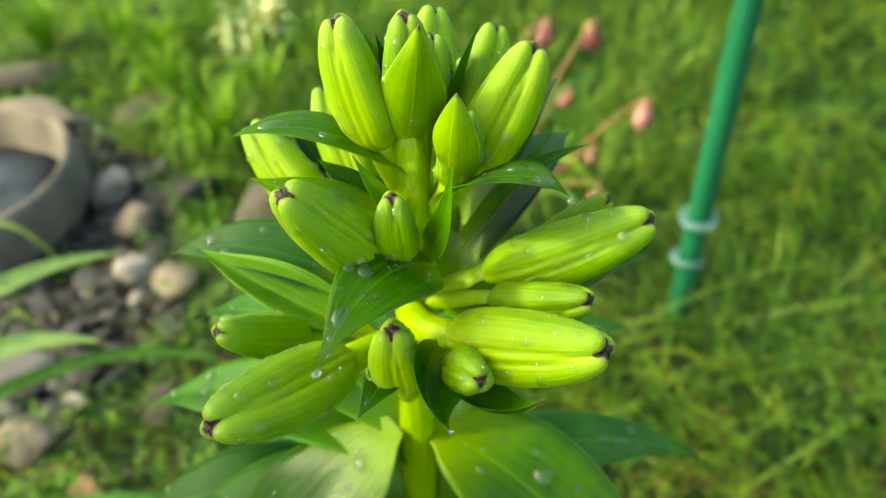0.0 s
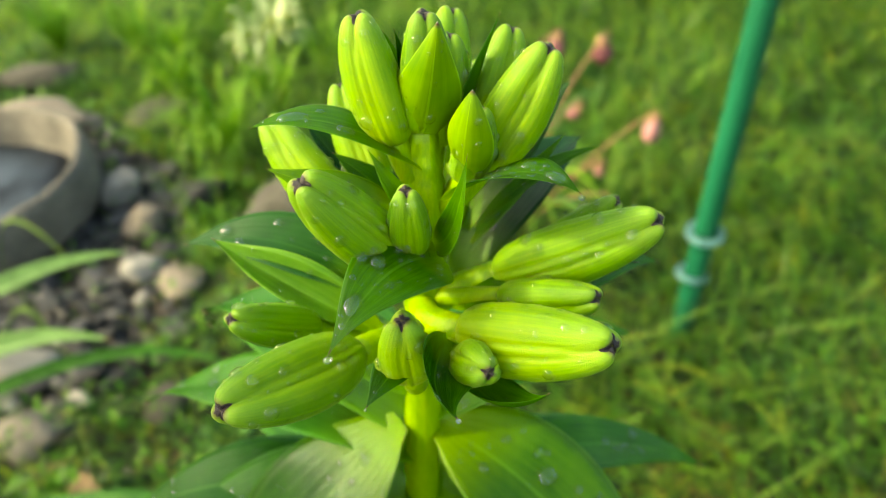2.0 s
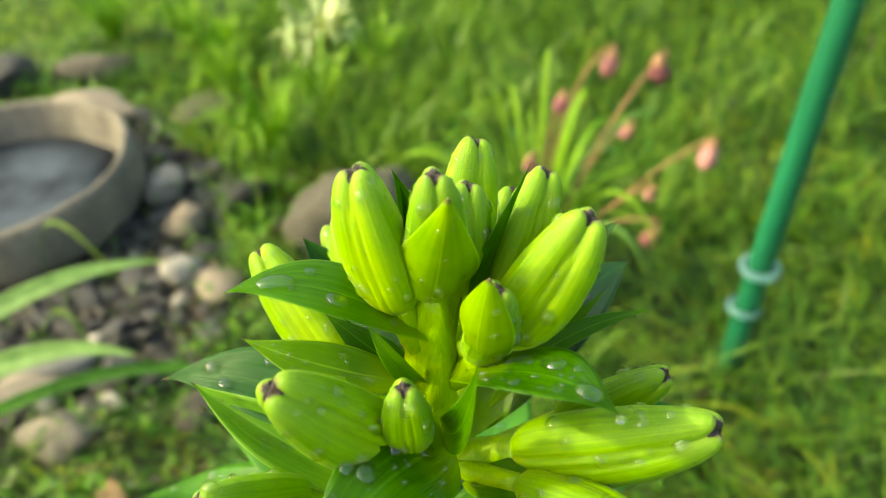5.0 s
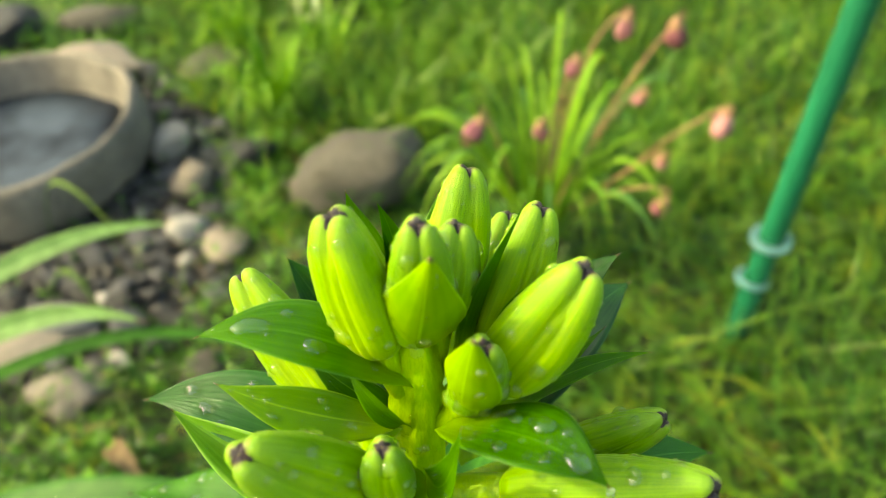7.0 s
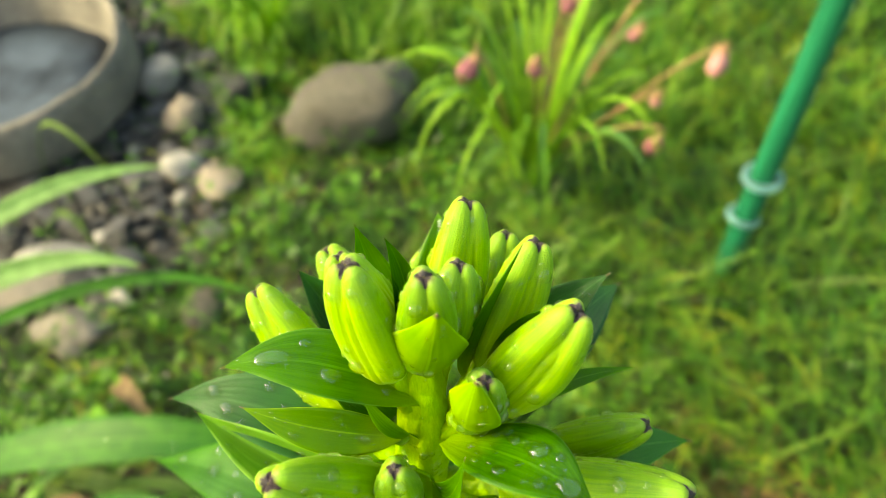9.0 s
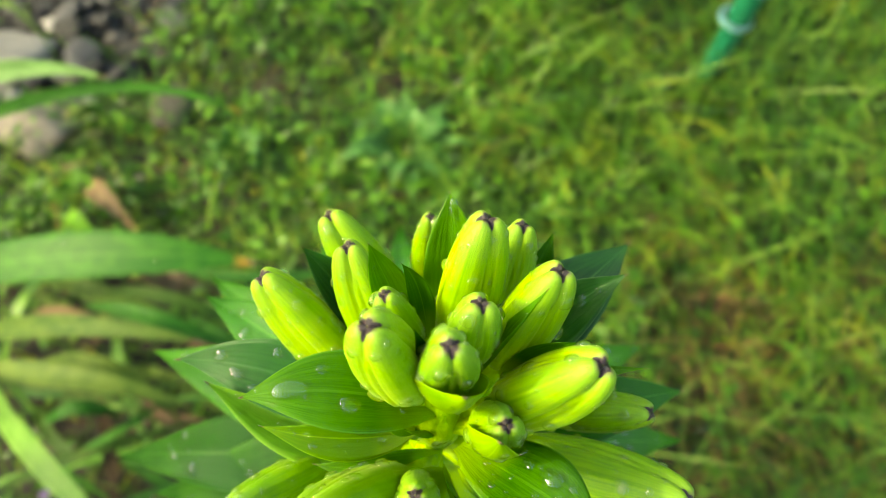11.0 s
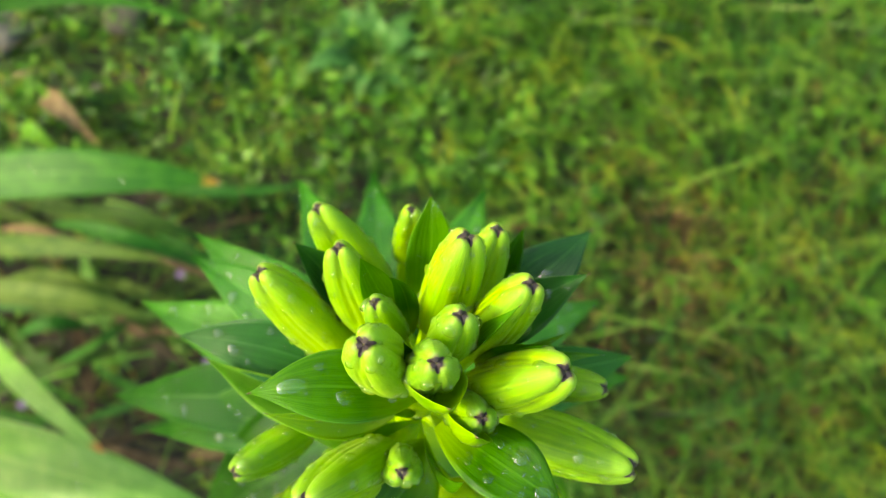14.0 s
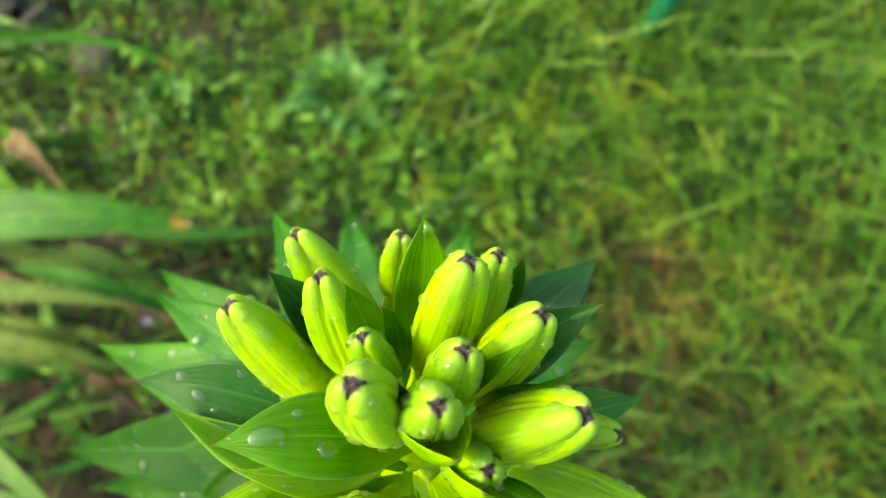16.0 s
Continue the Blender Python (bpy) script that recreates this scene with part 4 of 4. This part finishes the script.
# bracts between the buds
leaf(lily, "bract", (-4, -10, 647.5), (-1.6, -17.5, 662), (0.6, -17.8, 678), 15.6, PALE_BRACT, -0.74, (0, -1, 0.1), full=0.60, taper=0.10, drops=10, size=0.8, label="pale green pointed bract")
leaf(lily, "bract", (5, -18, 643), (4.7, -23.5, 654), (6.6, -22.5, 666.5), 11, PALE_BRACT, -0.60, (-0.5, -1, 0.15), full=0.92, taper=0.05, drops=6, label="pale green pointed bract")
leaf(lily, "bract", (-4, -14, 644), (-22, -13.5, 655.5), (-38.5, -15.5, 656), 15, BRACT, 0.12, (0, 0.12, 1), drops=5, size=0.9, big_drops=((0.72, 0.05, 1.9, 1.7), (0.42, -0.30, 1.9, 1.05), (0.56, 0.55, 1.0, 1.1)))
leaf(lily, "bract", (-8, -17, 635), (-22, -20, 643), (-36, -19, 649), 8.8, PALE_BRACT, 0.30, (-0.2, -0.6, 1), drops=14, size=0.9)
leaf(lily, "bract", (1, -20, 640), (15, -29, 652), (26, -36, 651), 15.5, BRACT, 0.12, (0.1, 0.22, 1), drops=20, size=1.1, big_drops=((0.50, -0.40, 1.9, 1.15), (0.78, 0.10, 2.1, 1.1), (0.42, 0.55, 1.2, 1.1), (0.27, 0.55, 0.9, 1.0)), hanging=0.7)
leaf(lily, "bract", (-2, -23, 630), (2, -31, 641), (5, -31, 658), 7, FRONT_LEAF, 0.3, (-0.9, -0.75, 0.45), full=0.7, drops=4, size=0.6)
leaf(lily, "bract", (0, -26, 628), (-11, -41, 638), (-22, -57, 633), 18, BRACT, 0.12, (-0.1, -0.55, 1), full=0.62, drops=16, size=0.8, big_drops=((0.48, 0.40, 1.9, 1.05), (0.52, 0.80, 1.7, 1.1), (0.76, 0.25, 1.7, 1.45), (0.30, 0.40, 1.6, 1.1), (0.17, 0.1, 1.5, 1.2), (0.64, 0.72, 0.8, 1.0), (0.60, 0.0, 0.6, 1.0), (0.38, -0.2, 0.7, 1.0)), hanging=0.8)
leaf(lily, "bract", (-6, -32, 606), (-11, -44, 614), (-17, -55, 615), 10, BRACT, 0.2, (0, 0, 1), drops=4, size=0.8, big_drops=((0.5, 0.1, 1.7, 1.05),), hanging=0.35)
leaf(lily, "bract", (0, -40, 618), (-3, -54, 621), (1, -66, 625), 14, BRACT, 0.6, (0.7, -0.5, 0.9), drops=8, size=0.7, hanging=0.5)
leaf(lily, "bract", (2, -38, 608), (10, -52, 611), (19, -57, 620), 10, BRACT, 0.7, (-0.2, 0.5, 1), drops=4)
leaf(lily, "bract", (-3, 4, 615), (-2, 20, 637), (-3, 30, 648), 12, FRONT_LEAF, 0.3, (0, -1, 0.6), drops=3, size=1.0, big_drops=((0.82, 0.25, 1.6, 1.4), (0.45, -0.4, 0.95, 1.0)))
leaf(lily, "bract", (-6, -1, 645), (-8, 6, 655), (-11, 7, 666), 5, FRONT_LEAF, 0.5, (0.3, -1, 0.2))
leaf(lily, "bract", (-9, 1, 638), (-14, 8, 652), (-17, 11, 665), 8, FRONT_LEAF, 0.4, (0.5, -1, 0.5), drops=2)
leaf(lily, "bract", (-13, 3, 614), (-26, 14, 629), (-34, 20, 639), 11, LEAF, 0.6, (0.6, -0.6, 1))
leaf(lily, "bract", (-5, -8, 649), (-6, -7, 661), (-8, -6, 672), 4, BRACT, 0.8, (0.2, -1, 0))
leaf(lily, "bract", (4, -6, 640), (8, -4, 656), (14, 2, 671), 8, FRONT_LEAF, 0.4, (-0.5, 0.5, 0.7), drops=3)
leaf(lily, "bract", (9, 6, 617), (16, 18, 630), (20, 26, 638), 8, BRACT, 0.5, (0.3, -0.6, 1), drops=1)
leaf(lily, "bract", (8, -7, 644), (15, -5, 654), (20, -5, 663), 5, BRACT, 0.7, (-0.5, -0.6, 1))
leaf(lily, "bract", (6, -2, 617), (20, 7, 637), (33, 13, 649), 14, LEAF, 0.35, (-0.3, -0.5, 1), drops=5, size=1.2, big_drops=((0.66, 0.0, 1.7, 1.2),))
leaf(lily, "bract", (8, -8, 622), (23, -5, 635), (38, -4, 641), 4.4, FRONT_LEAF, 0.35, (-0.2, -0.5, 1), drops=2)
leaf(lily, "bract", (7, -9, 618), (19, -4, 631), (30, 1, 642), 4.4, FRONT_LEAF, 0.35, (-0.5, -0.7, 0.6), drops=1)
leaf(lily, "bract", (6, -16, 609), (26, -20, 617), (44, -23, 622), 11, LEAF, 0.3, (0, 0, 1), drops=4)

leaf(lily, "bract", (2, -21, 609), (11, -26, 617), (22, -29, 622), 9, BRACT, 0.2, (0, -0.2, 1), drops=6)
leaf(lily, "bract", (-7, -18, 634), (-14, -11, 637), (-20, -4, 639), 10, LEAF, 0.3, (0.1, -0.4, 1), drops=2)

leaf(lily, "bract", (-5, -13, 628), (-14, -14, 640), (-23, -11, 647), 7, FRONT_LEAF, 0.3, (-0.2, -0.7, 1), drops=3, size=0.6)
leaf(lily, "bract", (-4, -15, 631), (-9, -18, 641), (-15, -15, 650), 5, FRONT_LEAF, 0.4, (-0.4, -0.8, 0.6), drops=2, size=0.6)
leaf(lily, "bract", (-3, -20, 622), (-15, -24, 630), (-28, -24, 634), 8, FRONT_LEAF, 0.3, (-0.1, -0.5, 1), drops=4, size=0.7)

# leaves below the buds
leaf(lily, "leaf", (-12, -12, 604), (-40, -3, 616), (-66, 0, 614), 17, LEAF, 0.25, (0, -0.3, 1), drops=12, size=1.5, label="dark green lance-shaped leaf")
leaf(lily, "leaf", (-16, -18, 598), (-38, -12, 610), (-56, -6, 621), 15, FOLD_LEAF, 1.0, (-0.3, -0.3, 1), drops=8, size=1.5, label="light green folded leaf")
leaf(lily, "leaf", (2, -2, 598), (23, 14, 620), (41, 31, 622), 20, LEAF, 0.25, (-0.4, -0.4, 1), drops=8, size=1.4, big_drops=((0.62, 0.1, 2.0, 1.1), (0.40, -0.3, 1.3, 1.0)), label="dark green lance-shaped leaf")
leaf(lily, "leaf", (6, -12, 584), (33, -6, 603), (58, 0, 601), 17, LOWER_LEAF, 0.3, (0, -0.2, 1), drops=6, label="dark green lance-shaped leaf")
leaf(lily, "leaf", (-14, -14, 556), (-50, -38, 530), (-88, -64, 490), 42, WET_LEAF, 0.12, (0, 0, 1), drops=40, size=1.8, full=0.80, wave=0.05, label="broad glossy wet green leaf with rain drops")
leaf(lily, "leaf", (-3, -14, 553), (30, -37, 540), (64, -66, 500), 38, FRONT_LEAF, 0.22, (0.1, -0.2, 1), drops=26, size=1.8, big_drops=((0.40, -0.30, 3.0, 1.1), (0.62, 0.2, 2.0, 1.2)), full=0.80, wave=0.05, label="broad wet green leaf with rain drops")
for tipp, midz, wide in (
    ((25, 76, 521), 18, 26), ((-24, 97, 478), 24, 27), ((-51, 73, 530), 20, 25), ((-87, 48, 537), 16, 26), ((-82, 35, 556), 16, 24),
    ((-108, 23, 524), 22, 28), ((-127, -12, 490), 30, 30), ((65, 26, 545), 14, 24), ((90, 1, 502), 20, 27),
    ((-107, -26, 500), 22, 30),  ((-96, 62, 470), 24, 28), ((40, -82, 455), 26, 30),
):
    root = STEM_AT(min(0.575, tipp[2] / 1000 + 0.012)) * 1000
    midp = (np.array(root) + np.array(tipp)) / 2 + np.array((0, 0, midz))
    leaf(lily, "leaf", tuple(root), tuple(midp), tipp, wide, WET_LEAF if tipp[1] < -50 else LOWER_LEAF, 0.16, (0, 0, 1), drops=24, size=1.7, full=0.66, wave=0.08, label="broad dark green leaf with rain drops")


# ---- withered flowers behind the lily ----
def strap_plant(name, at, label, count, reach, wide, mat, seed, rise=0.11, category="plant", mixed_green=False):
    ob = empty(name, at, label, category)
    r = random.Random(seed)
    for k in range(count):
        a = 6.28 * (k + r.uniform(-0.4, 0.4) * (3 if mixed_green else 1)) / count
        d = reach * r.uniform(0.45, 1.0)
        root = Vector(at) + Vector((0.012 * math.cos(a), 0.012 * math.sin(a), 0.002))
        end = Vector(at) + Vector((d * math.cos(a), d * math.sin(a), rise * r.uniform(0.2, 1.1)))
        mid = (root + end) / 2 + Vector((0, 0, rise * r.uniform(0.35, 0.8)))
        leaf(ob, "leaf", tuple(root * 1000), tuple(mid * 1000), tuple(end * 1000), wide * r.uniform(0.6, 1.3), SOFT if mixed_green and k % 4 == 0 else mat, 0.35, (0.01, 0.02, 1), full=0.6, seed=k, rows=14)
    return ob


CLUMP = (0.075, 0.665, 0.0)
clump_ob = strap_plant("withered_flower_plant", CLUMP, "clump of light green strap leaves with withered pink flower heads", 58, 0.22, 9, STRAP, 5, 0.22, mixed_green=True)


def stalk_with_head(tip, bend, hang, size, seed):
    """A thin withered stalk that ends in a nodding faded flower."""
    r = random.Random(seed)
    c = Vector(CLUMP)
    a, b, t = c + Vector((r.uniform(-0.02, 0.02), r.uniform(-0.02, 0.02), 0.01)), Vector(bend), Vector(tip)
    top = t + Vector((0.006, 0.004, 0.022)) * (size / 0.014)
    pts = curve_points(a, b, top, 14) + [tuple((top + t) / 2 + Vector((0.004, 0, 0.002))), tuple(t)]
    gp, gu = tube(pts, [0.0021 - 0.0007 * k / 15 for k in range(16)], 8)
    part("stalk", grid_mesh("stalk", gp - np.array(c), gu, STRAW, True), STRAW, clump_ob, "orange-brown withered stalk")
    prof = [(0.0, 1.0), (0.30, 0.95), (0.55, 0.75), (0.75, 0.40), (0.92, 0.0), (0.98, -0.35), (0.86, -0.70), (0.55, -1.0), (0.25, -1.12), (0, -1.1)]
    pts, uvs = np.zeros((len(prof), 18, 3)), np.zeros((len(prof), 18, 2))
    for i, (rad, z) in enumerate(prof):
        for j in range(18):
            w = 2 * math.pi * j / 18
            k = 1 + 0.14 * math.cos(6 * w) * (0.3 + 0.7 * (z < 0.3)) + 0.08 * r.uniform(-1, 1)
            pts[i, j] = (rad * k * math.cos(w) * size * 0.80, rad * k * math.sin(w) * size * 0.80, z * size * 1.25)
    head = part("flower_head", grid_mesh("flower_head", pts, uvs, HUSK, True), HUSK, clump_ob, "faded pink-brown nodding flower head")
    head.matrix_basis = pose(*(t - c), hang[0], hang[1], r.uniform(0, 60))
    cal = part("calyx", grid_mesh("calyx", pts[:4] * 1.04, uvs[:4], STRAW, True), STRAW, head, "tan calyx")


stalk_with_head((0.202, 0.563, 0.183), (0.150, 0.600, 0.200), (20, -15), 0.0130, 1)
stalk_with_head((0.253, 0.583, 0.284), (0.185, 0.605, 0.250), (-20, 25), 0.0130, 2)
stalk_with_head((-0.011, 0.617, 0.247), (0.000, 0.640, 0.290), (10, 45), 0.0145, 3)
stalk_with_head((0.208, 0.675, 0.339), (0.140, 0.640, 0.290), (-5, -10), 0.0145, 4)
stalk_with_head((0.155, 0.691, 0.339), (0.090, 0.680, 0.345), (5, 10), 0.0130, 5)
stalk_with_head((0.066, 0.640, 0.232), (0.060, 0.650, 0.220), (0, -10), 0.0120, 6)
stalk_with_head((0.178, 0.655, 0.268), (0.130, 0.655, 0.240), (30, 20), 0.0105, 7)
stalk_with_head((0.200, 0.590, 0.225), (0.160, 0.610, 0.200), (10, -20), 0.0090, 8)
stalk_with_head((0.098, 0.655, 0.308), (0.075, 0.655, 0.260), (0, 20), 0.0105, 9)

# ---- broad sword leaves and their withered leaves ----
sword = empty("sword_leaf_plant", (-0.46, 0.20, 0), "clump of broad arching sword-shaped green leaves", "plant")
leaf(sword, "leaf", (-640, 180, 0), (-373, 181, 168), (-166, 179, 186), 42, SWORD, 0.12, (0, -0.2, 1), full=1.35, taper=0.1, drops=6, size=2.0, rows=34, label="broad green sword leaf with an orange tip")
leaf(sword, "leaf", (-560, 130, 0), (-346, 119, 175), (-195, 103, 206), 20, YELLOWING, 0.2, (0, -0.2, 1), full=0.9, taper=0.0, rows=24)
leaf(sword, "leaf", (-560, 90, 0), (-355, 85, 143), (-215, 62, 134), 24, YELLOWING, 0.2, (0, 0, 1), full=0.8, taper=0.0, rows=24)
leaf(sword, "leaf", (-440, 220, 0), (-340, 175, 100), (-190, 130, 60), 20, YELLOWING, 0.2, (0, 0, 1), full=0.8, taper=0.0, rows=24)
leaf(sword, "leaf", (-500, 130, 0), (-325, 35, 220), (-202, -45, 276), 18, LIGHT_SWORD, 0.2, (0, -0.2, 1), full=1.4, taper=-0.1, rows=28, label="broad green sword leaf with an orange tip")
leaf(sword, "leaf", (-560, -20, 0), (-318, -46, 220), (-112, -88, 258), 58, LIGHT_SWORD, 0.1, (0, -0.2, 1), full=1.4, rows=30, drops=26, size=1.8, wave=0.08, label="broad pale green sword leaf wet with rain")
leaf(sword, "leaf", (-800, 250, 0), (-539, 406, 186), (-323, 474, 224), 22, ARCH, 0.2, (0.2, -0.8, 0.7), full=1.1, taper=0.3, rows=28, label="narrow arching grey-green leaf")
leaf(sword, "leaf", (-800, 150, 0), (-500, 292, 213), (-290, 315, 252), 24, ARCH, 0.2, (0.2, -0.8, 0.7), full=1.1, taper=0.2, rows=28, label="narrow arching grey-green leaf")
leaf(sword, "leaf", (-760, 230, 0), (-409, 315, 200), (-184, 308, 215), 13, SWORD, 0.2, (0.1, -0.8, 0.7), full=1.1, taper=0.2, rows=28, label="narrow dark green leaf")
leaf(sword, "leaf", (-570, 570, 0), (-490, 541, 223), (-367, 466, 135), 7, YELLOWING, 0.4, (-0.6, -0.4, 1), full=0.9, rows=24, label="thin light green grass stalk")
leaf(sword, "leaf", (-570, 490, 0), (-478, 476, 145), (-418, 414, 73), 8, YELLOWING, 0.4, (-0.6, -0.4, 1), full=0.9, rows=24, label="thin light green grass stalk")
leaf(sword, "leaf", (-332, 169, 113), (-243, 154, 156), (-173, 132, 114), 13, YELLOWING, 0.25, (0, -0.1, 1), full=0.8, taper=0.1, rows=18, wave=0.1, label="narrow olive-green leaf")
leaf(sword, "leaf", (-330, 151, 130), (-248, 133, 161), (-187, 114, 119), 15, SWORD, 0.25, (0, -0.1, 1), full=0.8, taper=0.1, rows=18, wave=0.1, label="narrow dark green leaf")
leaf(sword, "leaf", (-377, 106, 96), (-294, 93, 128), (-245, 58, 71), 18, YELLOWING, 0.25, (0, -0.1, 1), full=0.8, taper=0.1, rows=18, wave=0.1, label="narrow olive-green leaf")
leaf(sword, "leaf", (-318, 74, 92), (-297, 19, 90), (-300, -46, 44), 13, DRY, 0.25, (0, -0.1, 1), full=0.8, taper=0.1, rows=18, wave=0.1, label="withered straw-coloured leaf")
leaf(sword, "leaf", (-262, 70, 94), (-287, 41, 116), (-357, 15, 76), 8, SWORD, 0.25, (0, -0.1, 1), full=0.8, taper=0.1, rows=18, wave=0.1, label="narrow dark green leaf")
leaf(sword, "leaf", (-299, 91, 76), (-245, 52, 90), (-214, 30, 56), 12, DRY, 0.25, (0, -0.1, 1), full=0.8, taper=0.1, rows=18, wave=0.1, label="withered straw-coloured leaf")
leaf(sword, "leaf", (-368, 140, 145), (-325, 136, 162), (-297, 125, 156), 9, DRY, 0.25, (0, -0.1, 1), full=0.8, taper=0.1, rows=18, wave=0.1, label="withered straw-coloured leaf")
leaf(sword, "leaf", (-369, 51, 83), (-326, 63, 109), (-299, 60, 79), 14, SWORD, 0.25, (0, -0.1, 1), full=0.8, taper=0.1, rows=18, wave=0.1, label="narrow dark green leaf")
# invented tall leaves, out of view, added to shade the lily's lower leaves
for y, top in ((-170, 780), (-140, 820), (-110, 850), (-71, 862), (-42, 716), (-19, 757), (24, 750)):
    leaf(sword, "leaf", (-580, 1.3 * y, 0), (-480, 1.1 * y, 460), (-250, y, top), 42, SWORD, 0.15, (-0.6, 0, 1), full=2.2, taper=-0.3, rows=22, seed=y, label="tall green sword leaf added out of view to block sun")
r = random.Random(31)
for k in range(34):
    x, y, a = r.uniform(-0.50, -0.22), r.uniform(-0.12, 0.24), r.choice((r.uniform(-0.5, 0.4), r.uniform(-0.5, 0.4), r.uniform(-2.0, -0.9)))
    ln = r.uniform(0.10, 0.22)
    p0 = Vector((x, y, r.uniform(0.03, 0.09)))
    p2 = p0 + Vector((ln * math.cos(a), ln * math.sin(a), r.uniform(-0.06, 0.02)))
    p1 = (p0 + p2) / 2 + Vector((0, 0, r.uniform(0.01, 0.05)))
    if p2.x < -0.10:
        leaf(sword, "leaf", tuple(p0 * 1000), tuple(p1 * 1000), tuple(p2 * 1000), r.uniform(5, 13), DRY if k % 9 == 4 else (YELLOWING, SWORD, LIGHT_SWORD)[k % 3], 0.25, (0, -0.1, 1), full=0.7, taper=0.1, wave=0.15, seed=k, rows=16)
r = random.Random(9)
for k in range(26):
    x, y, a = r.uniform(-0.46, -0.12), r.uniform(-0.16, 0.26), r.uniform(-0.7, 0.6)
    ln = r.uniform(0.10, 0.24)
    p0 = Vector((x, y, r.uniform(0.008, 0.03)))
    p2 = p0 + Vector((ln * math.cos(a), ln * math.sin(a), r.uniform(-0.005, 0.02)))
    p1 = (p0 + p2) / 2 + Vector((0, r.uniform(-0.02, 0.02), r.uniform(0.004, 0.03)))
    if p2.x > -0.04:
        continue
    d = leaf(None, "fallen_leaf", tuple(p0 * 1000), tuple(p1 * 1000), tuple(p2 * 1000), r.uniform(6, 17), (DRY, YELLOWING, SWORD, YELLOWING, SOFT, SWORD)[k % 6], 0.25, (0, 0, 1), full=0.6, wave=0.2, seed=k, rows=16)
    tagged(d, "limp green strap leaf lying on the ground" if k % 6 else "dry curled brown strap leaf lying on the ground", "leaf", "fallen leaves by the lily")

TAN_LEAF = leaf_material("tan_dry_leaf", (0.10, 0.070, 0.035), (0.25, 0.18, 0.10), share=0.25, rough=0.7, veins=12, spec=0.15, through=(1.2, 0.9, 0.6))
tagged(leaf(None, "fallen_leaf", (-412, 322, 20), (-380, 300, 46), (-338, 262, 24), 24, TAN_LEAF, 0.35, (0, 0, 1), full=0.7, wave=0.2, rows=16), "dry tan strap leaf lying over the weeds", "leaf", "fallen leaves by the lily")
tagged(leaf(None, "fallen_leaf", (-430, 285, 18), (-405, 272, 40), (-378, 252, 22), 20, STRAP, 0.2, (0, 0, 1), full=0.7, wave=0.2, rows=16), "yellow-green leaf lying over the weeds", "leaf", "fallen leaves by the lily")

# ---- leafy weed and pale plant in the lawn ----
strap_plant("leafy_weed", (-0.055, 0.40, 0.0), "soft green leafy weed in the lawn", 15, 0.10, 30, SOFT, 12, 0.028, "weed")
strap_plant("leafy_weed", (-0.25, 0.37, 0.0), "soft green leafy weed in the lawn", 9, 0.05, 16, SOFT, 14, 0.04, "weed")
strap_plant("leafy_weed", (-0.36, 0.98, 0.0), "light green tufted weed at the gravel's edge", 56, 0.13, 8, STRAP, 16, 0.12, "weed")
for wx, wy, count, reach in ((-0.30, 1.15, 34, 0.12), (-0.49, 1.19, 30, 0.10), (-0.21, 1.27, 30, 0.12), (-0.66, 1.47, 34, 0.14), (-0.85, 1.50, 34, 0.15), (-0.54, 1.35, 30, 0.12)):
    strap_plant("leafy_weed", (wx, wy, 0.0), "light green tufted weed in the far grass", count + 14, reach, 7, STRAP, int(wx * 50 + wy * 90), 0.10, "weed")
strap_plant("pale_plant", (-0.33, 1.31, 0.0), "pale whitish-leaved plant in the far grass", 48, 0.12, 28, PALE_LEAF, 13, 0.12)


def small_flower(at, size, seed):
    r = random.Random(seed)
    ob = empty("wild_flower", at, "tiny pale lilac wild flower near the ground", "flower", "wild flowers")
    gp, gu = tube([(0, 0, -at[2]), (0.002, 0.001, -at[2] / 2), (0, 0, 0)], [0.0008, 0.0007, 0.0006], 6)
    part("stalk", grid_mesh("stalk", gp, gu, STEM, True), STEM, ob)
    for k in range(5):
        a = 6.28 * k / 5 + r.random()
        t = Vector((size * math.cos(a), size * math.sin(a), size * 0.3))
        leaf(ob, "petal", tuple(Vector(at) * 1000), tuple((Vector(at) + t * 0.5) * 1000), tuple((Vector(at) + t) * 1000), size * 900, LILAC, 0.1, (0, 0, 1), rows=8)


small_flower((-0.235, 0.125, 0.045), 0.006, 1)
small_flower((-0.185, 0.115, 0.050), 0.006, 2)
small_flower((-0.195, 0.035, 0.060), 0.005, 3)
small_flower((-0.370, -0.010, 0.050), 0.006, 4)
